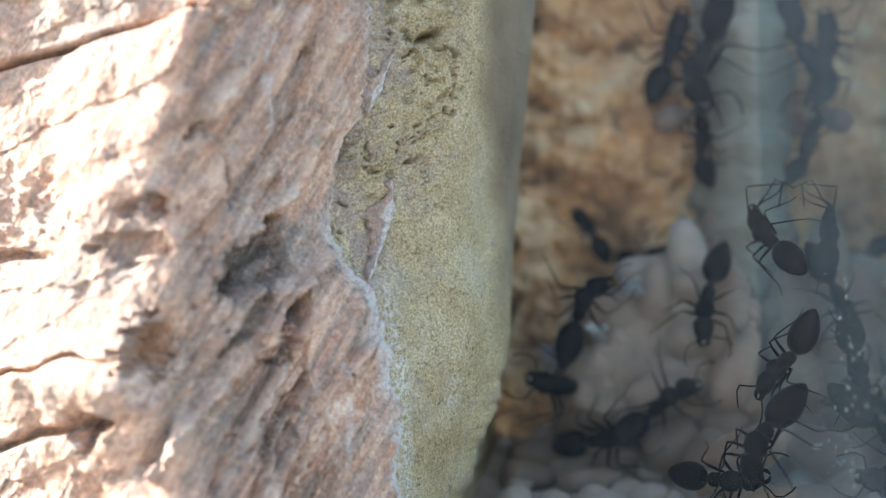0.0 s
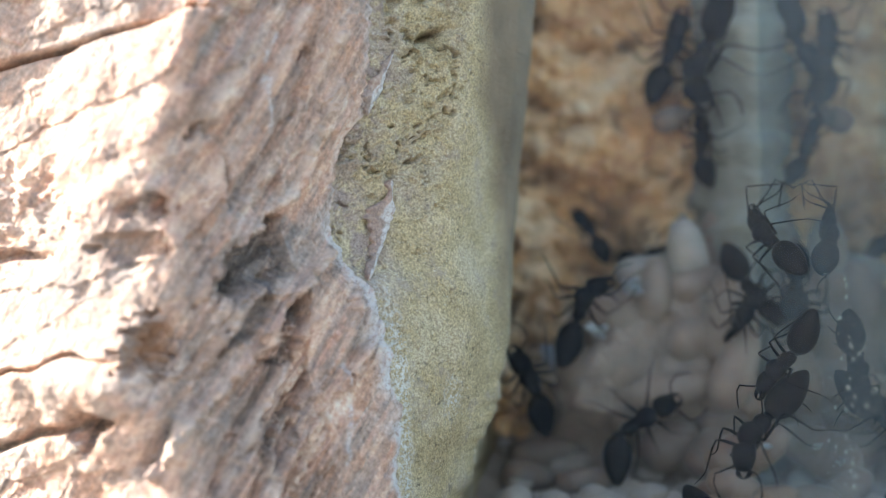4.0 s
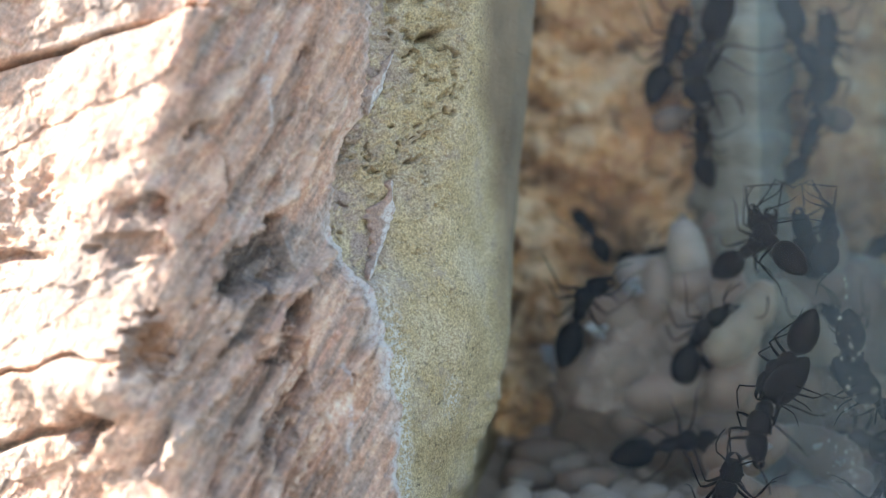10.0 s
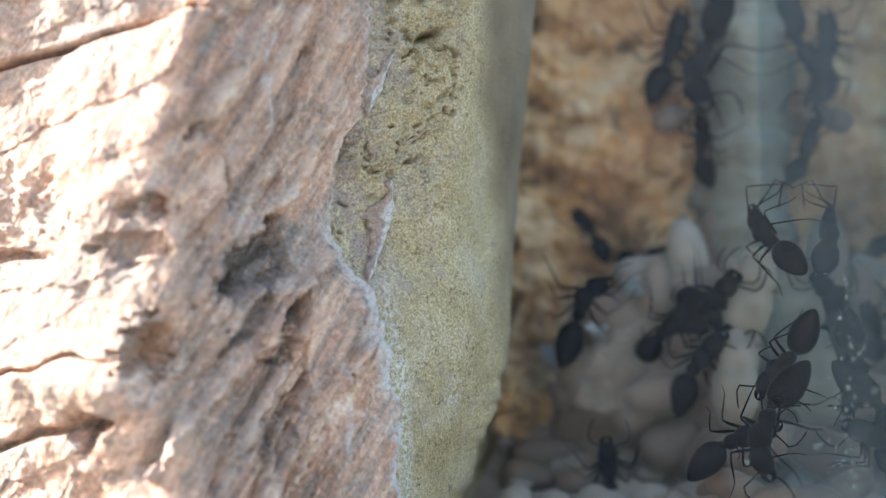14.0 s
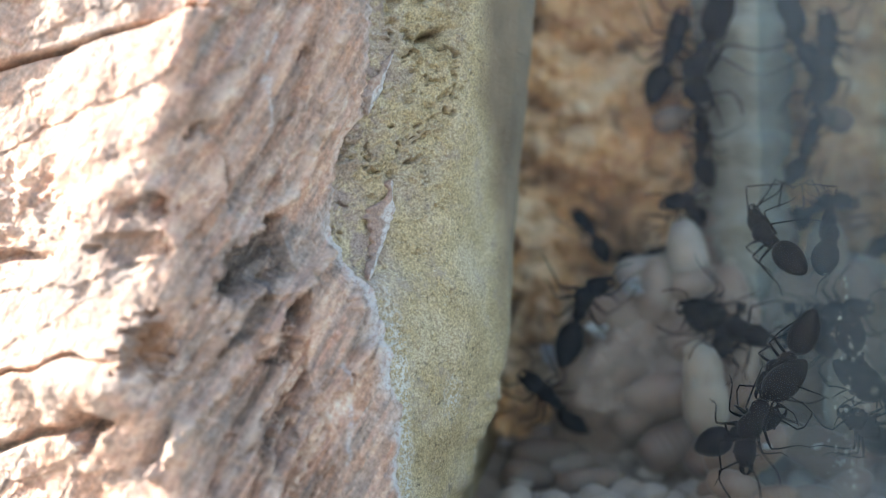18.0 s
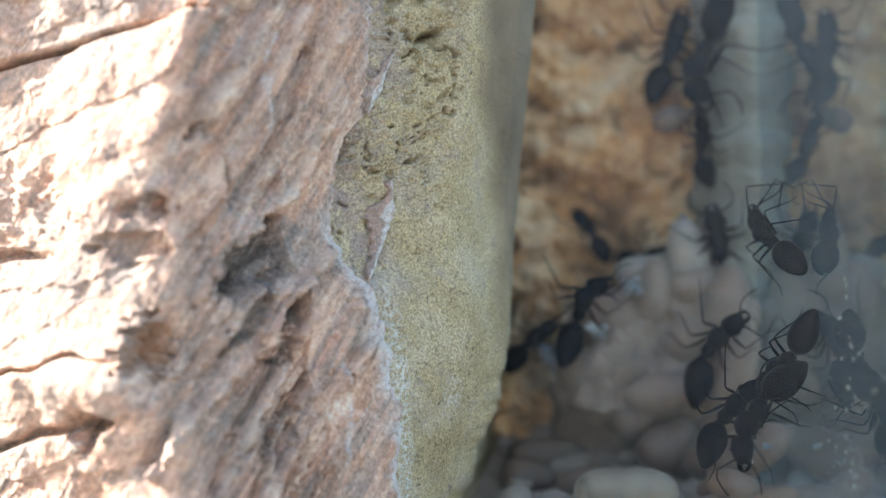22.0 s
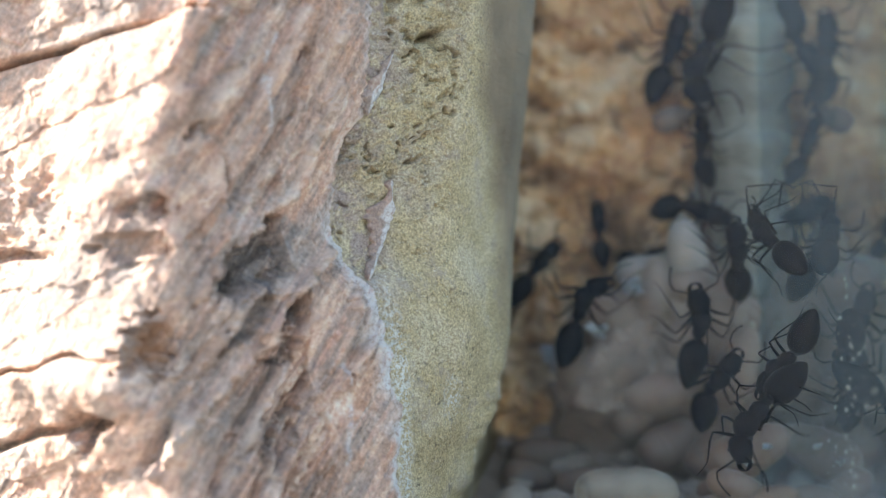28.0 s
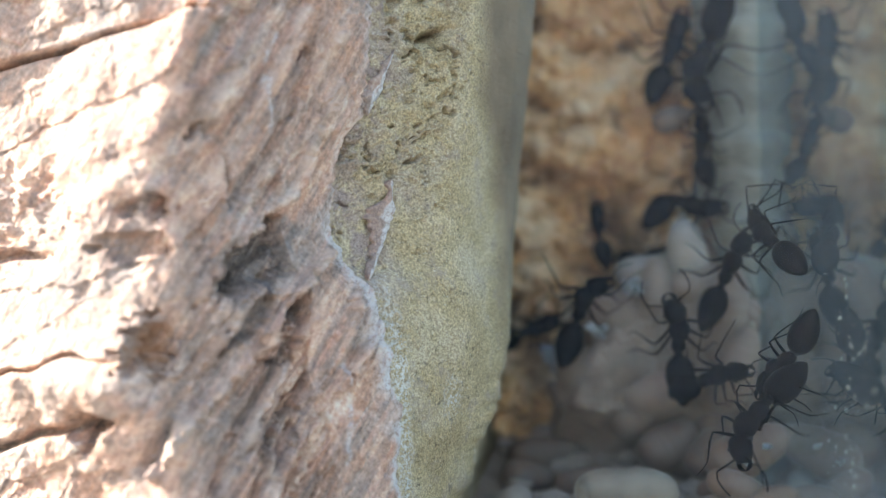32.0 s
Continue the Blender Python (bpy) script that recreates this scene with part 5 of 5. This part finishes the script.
    crawl(CARRIER_ANT, [
        (0, 7.03, 78, 4.16, 171, 47, -10, 35, -1, 19), (1, 3.91, 78, 4.56, 131, 50, -7, 25, 2, 15), (2, 4.39, 78, 4.32, 110, 50, 2, 31, 0, 12),
        (3, 4.7, 78, 4.63, 103, 50, -1, 45, -14, 28), (5.5, 5.85, 77.5, 3.86, 138, 35, 27, 23, 4, 13),
        (6, 6.17, 77.5, 3.92, 129, 34, 18, 18, 26, 10), (6.5, 6.63, 77.5, 3.75, 76, 50, 25, 33, -5, 15),
        (7, 7.66, 77.5, 4.04, 47, 20, -36, 16, -7, 19), (8, 10.93, 76.3, 6.08, 52, 21, -23, 0, 5, 21),
        (9, 12.76, 76.3, 7.11, 74, 50, -10, 30, 15, 45), (10, 14.4, 76.3, 7.24, 65, 50, -34, 25, 17, 45),
        (11, 14.6, 76, 7.62, 77, 50, -11, 45, 1, 45), (12, 15.03, 76, 9.04, 88, 32, -35, 22, -23, 2),
        (13, 14.69, 76, 8.24, 60, 49, -20, 45, 26, -11), (14, 14.85, 76.3, 8.9, 57, 50, -11, 27, 0, -4),
        (14.5, 15.44, 76.3, 8.73, 114, 50, -11, 39, 1, -6), (16.5, 15.71, 76.3, 8.97, 157, 50, 34, 29, 2, -11),
        (17, 15.68, 76.3, 9.08, 160, 50, 7, 20, -5, -16), (18, 15.13, 76.3, 8.42, 156, 50, 25, 27, -10, 1),
        (19, 13.81, 76.3, 8.03, 192, 42, 41, 34, -34, -15), (20, 13.55, 76.3, 8.06, 191, 50, 25, 45, -40, -9),
        (20.5, 14.28, 76.3, 8.76, 147, 50, 2, 39, -26, 2), (21, 15.02, 76.3, 9.45, 103, 50, -22, 33, -13, 13),
        (22, 16.06, 79, 12.02, 108, 29, -5, 18, 5, 29), (23, 14.94, 80, 14.46, 120, 50, -3, 26, -4, 22),
        (24, 14.67, 80.5, 15.5, 108, 50, 6, 25, 2, 26), (25, 14.98, 80.5, 16.09, 86, 50, 2, 26, 13, -1),
        (25.5, 14.73, 80.5, 15.57, 112, 50, -6, 20, 1, -6), (26, 14.95, 80.5, 15.3, 56, 50, 3, 16, 6, -11),
        (26.5, 15.17, 80.5, 15.04, 0, 50, 11, 11, 10, -16), (27.5, 14.84, 80.5, 14.52, -22, 50, 0, 22, 31, -12),
        (28, 14.79, 80.5, 14.4, -25, 50, 5, 25, 22, -17), (29, 14.64, 80.5, 14.3, -26, 50, 11, 22, 9, -15),
        (30, 14.35, 80.5, 14.59, -23, 50, 3, 31, 40, -14), (31, 14.4, 80.5, 14.64, -12, 50, -13, 26, 36, -6),
        (32, 14.33, 80.5, 14.68, -27, 50, 33, 24, 53, -15),
    ])
    crawl(FLOOR_ANT, [
        (0, 14.08, 68.5, 0.39, 6, 50, 10, 38, -2, -4), (1, 14.01, 68.5, 1.22, 22, 50, -8, 33, 3, -5),
        (2, 13.92, 68.5, 0.45, -8, 50, -10, 36, 0, -10), (3, 13.68, 68.5, -0.85, -51, 50, -1, 32, 4, -7),
        (4, 14.03, 68.5, -2.71, -67, 50, 0, 32, 8, 10), (5.5, 14.03, 68.5, -2.71, -67, 50, 0, 32, 8, 10),
        (6.5, 13.92, 68.5, -3.44, 0, 50, -24, 34, 0, 4), (7.5, 13.35, 68.5, -3.12, 41, 50, 28, 36, -12, 8),
        (9, 13.02, 68.5, -1.07, 85, 50, -4, 45, -1, 19), (10, 14.06, 68.5, -0.25, 75, 50, 8, 41, -4, 24),
        (11, 14.23, 68.5, 2.09, 47, 47, -42, 26, 20, 22), (12, 14.52, 68.5, 2.57, 43, 50, -25, 35, 17, 15),
        (13, 14.3, 68.5, 2.57, 47, 50, -17, 31, 15, 11), (14, 14.84, 68.5, 2.46, 38, 50, -27, 37, 14, 31),
        (14.5, 14.83, 68.5, 2.44, 40, 50, -4, 27, 10, 34), (16.5, 15.15, 68.5, 2.56, 39, 50, -9, 36, -1, 0),
        (17, 15.15, 68.5, 2.77, 38, 50, -11, 35, 4, 4), (18, 15.15, 68.5, 2.91, 38, 50, -10, 39, 0, 0),
        (19, 15.31, 68.5, 3.25, 49, 50, -11, 36, -5, 12), (20, 14.52, 68.5, 3.91, 59, 47, -31, 43, 14, 41),
        (21, 14.48, 68.5, 3.91, 60, 40, -28, 29, 17, 21), (25.5, 14.3, 68.5, 3.82, 56, 45, -31, 41, 20, 27),
        (27.5, 14.44, 73, 4.83, 59, 50, -14, 34, 41, 26), (28, 14.6, 73, 4.83, 62, 50, -10, 45, 26, 17),
        (29, 14.4, 73, 4.82, 63, 50, -8, 32, 25, 12), (30, 14.29, 73, 5.44, 65, 50, 11, 43, 29, 23), (31, 14.19, 73, 5.44, 63, 50, -17, 35, 20, 7),
        (32, 14.4, 73, 5.13, 34, 50, -36, 25, 2, -5),
    ])
    crawl(ROCK_ANT, [
        (0, 9.29, 76, -6.31, 92, 45, 2, 36, 1, 30), (12.5, 9.29, 76, -6.31, 92, 45, 2, 36, 1, 30), (14, 9.22, 76, -0.42, 98, 50, -1, 34, -5, 35),
        (14.5, 9.81, 76.3, 1.13, 65, 50, 1, 40, -1, 18), (16.5, 8.66, 76.3, 2.81, 90, 50, -8, 25, 1, 1), (17, 7.11, 78, 3.2, 141, 50, 31, 23, -9, 1),
        (18, 6.11, 78, 3.5, 135, 35, 10, 35, 3, 11), (19, 6.19, 78, 3.81, 126, 50, -26, 45, 10, 11), (20, 4.04, 80, 5.14, 58, 50, 3, 25, 2, -4),
        (21, 4.77, 81, 5.5, 54, 50, -9, 39, 3, 2), (22, 5.28, 81, 6.58, 49, 50, -30, 45, 7, 8), (23, 6.46, 81, 9.06, 49, 50, -26, 45, -9, 45),
        (24, 5.89, 81, 9.29, 65, 50, -14, 28, -19, 45), (25, 4.73, 82, 10.26, 57, 50, -7, 28, -4, 8),
        (25.5, 4.88, 82, 10.68, 44, 50, -10, 41, 11, 6), (27.5, 5.54, 82, 10.82, 58, 50, -34, 42, 1, 21),
        (28, 5.71, 82, 10.99, 58, 50, -19, 43, -2, 30), (29, 5.64, 82, 10.37, 37, 50, -55, 17, 8, 14), (30, 5.98, 82, 8.58, 29, 50, -20, 34, 3, 18),
        (31, 6.05, 82, 8.67, 42, 50, -18, 40, -16, 18), (32, 5.26, 82, 7.09, 26, 50, -4, 34, 0, 3),
    ])
    crawl(HIDDEN_ANT, [
        (0, 10.26, 84, 2.3, 22, 50, 6, 37, -5, 9), (10.5, 10.26, 84, 2.3, 22, 50, 6, 37, -5, 9), (11.3, 9.77, 80, 4.3, 26, 50, 6, 36, -8, 6),
        (12, 9.82, 76.3, 6.17, 22, 50, 11, 45, -12, 12), (13, 11.15, 76.3, 7.37, 69, 41, -56, 21, 13, 40),
        (14, 12.5, 76.3, 7.44, 54, 50, 7, 15, 6, -1), (14.5, 12.99, 76.3, 8.47, 43, 50, -13, 26, 4, -0),
        (15.3, 11.34, 80, 5.53, 51, 50, -8, 37, 8, 21), (16.5, 10.26, 84, 2.3, 22, 50, 6, 37, -5, 9), (32, 10.26, 84, 2.3, 22, 50, 6, 37, -5, 9),
    ])
    crawl(GLASS_ANT, [
        (0, 15.05, 64.6, 3, -136, 45, -10, 45, -20, 8), (1, 15, 64.6, 2.89, -132, 40, -12, 45, -16, 0),
        (2, 15.05, 64.6, 2.97, -134, 44, -10, 45, -17, 4), (3, 14.9, 64.6, 3.36, -140, 37, 1, 45, -18, 17),
        (5.5, 14.68, 64.6, 3.5, -146, 45, 1, 45, -40, 26), (6, 14.24, 64.6, 3.85, -147, 42, 0, 45, -38, 20),
        (7, 14.63, 64.6, 3.91, -146, 35, 20, 45, -27, 22), (8, 14.82, 64.6, 3.99, -141, 46, -4, 45, -42, 25),
        (9, 15.01, 64.6, 3.96, -125, 46, -25, 45, -45, 10), (10, 15.12, 64.6, 4.01, -125, 49, -34, 45, -42, 7),
        (11, 15.15, 64.6, 3.47, -115, 36, -19, 45, -39, -4), (12, 15.13, 64.6, 3.6, -120, 34, -14, 45, -25, -3),
        (13, 15.34, 64.6, 3.67, -114, 30, -8, 45, -13, -11), (14, 15.21, 64.6, 3.52, -117, 30, 4, 45, -19, -7),
        (14.5, 15, 64.6, 3.6, -121, 32, 1, 45, -33, -0), (16.5, 14.88, 64.6, 3.86, -119, 26, -6, 24, -13, -16),
        (19, 14.71, 64.6, 3.98, -124, 24, 5, 29, -8, -15), (25.5, 14.65, 64.6, 4.04, -128, 25, 8, 36, -6, -12),
        (28, 14.66, 64.6, 3.97, -135, 23, 19, 45, -1, -3), (32, 14.66, 64.6, 3.97, -135, 23, 19, 45, -1, -3),
    ])
    crawl(BLUE_ANT, [
        (0, 8.94, 83, 13.18, 130, 50, 7, 28, -8, 23), (25.5, 8.94, 83, 13.18, 130, 50, 7, 28, -8, 23), (27.5, 9.49, 83, 13.25, 98, 50, 4, 45, 5, 30),
        (32, 9.45, 83, 13.25, 102, 50, -6, 40, 8, 45),
    ])
    shift(CARRIED_PUPA, [
        (0, 11.80, 80.00, 5.07, 30),
        (7, 11.80, 80.00, 5.07, 30),
        (7.6, 12.96, 77.00, 5.65, 45),
        (8, 13.89, 76.50, 6.80, 48),
        (9, 14.71, 76.50, 7.85, 58),
        (10, 16.63, 76.00, 7.78, 50),
        (11, 17.04, 76.00, 8.41, 65),
        (12, 16.93, 76.50, 9.65, 75),
        (13, 16.77, 75.50, 8.43, 48),
        (14, 17.04, 76.00, 9.26, 72),
        (14.5, 17.44, 75.00, 8.46, 78),
        (15.5, 18.13, 78.00, 6.21, 70),
        (16.5, 17.83, 81.50, 3.59, 50),
        (32, 17.83, 81.50, 3.59, 50),
    ])
    shift(DROPPED_PUPA, [
        (0, 16.94, 80.00, 3.74, 85), (13, 16.94, 80.00, 3.74, 85), (13.6, 16.30, 76.50, 4.42, 85), (14, 16.10, 75.00, 4.82, 88), (14.5, 15.60, 75.00, 4.51, 86), (16.5, 15.32, 75.00, 4.32, 80),
        (17, 15.45, 75.00, 4.42, 80), (18, 14.36, 75.00, 4.20, 95), (18.15, 9.73, 72.00, -0.74, 176), (19, 9.73, 72.00, -0.74, 177), (32, 9.73, 72.00, -0.74, 177)])


motions()
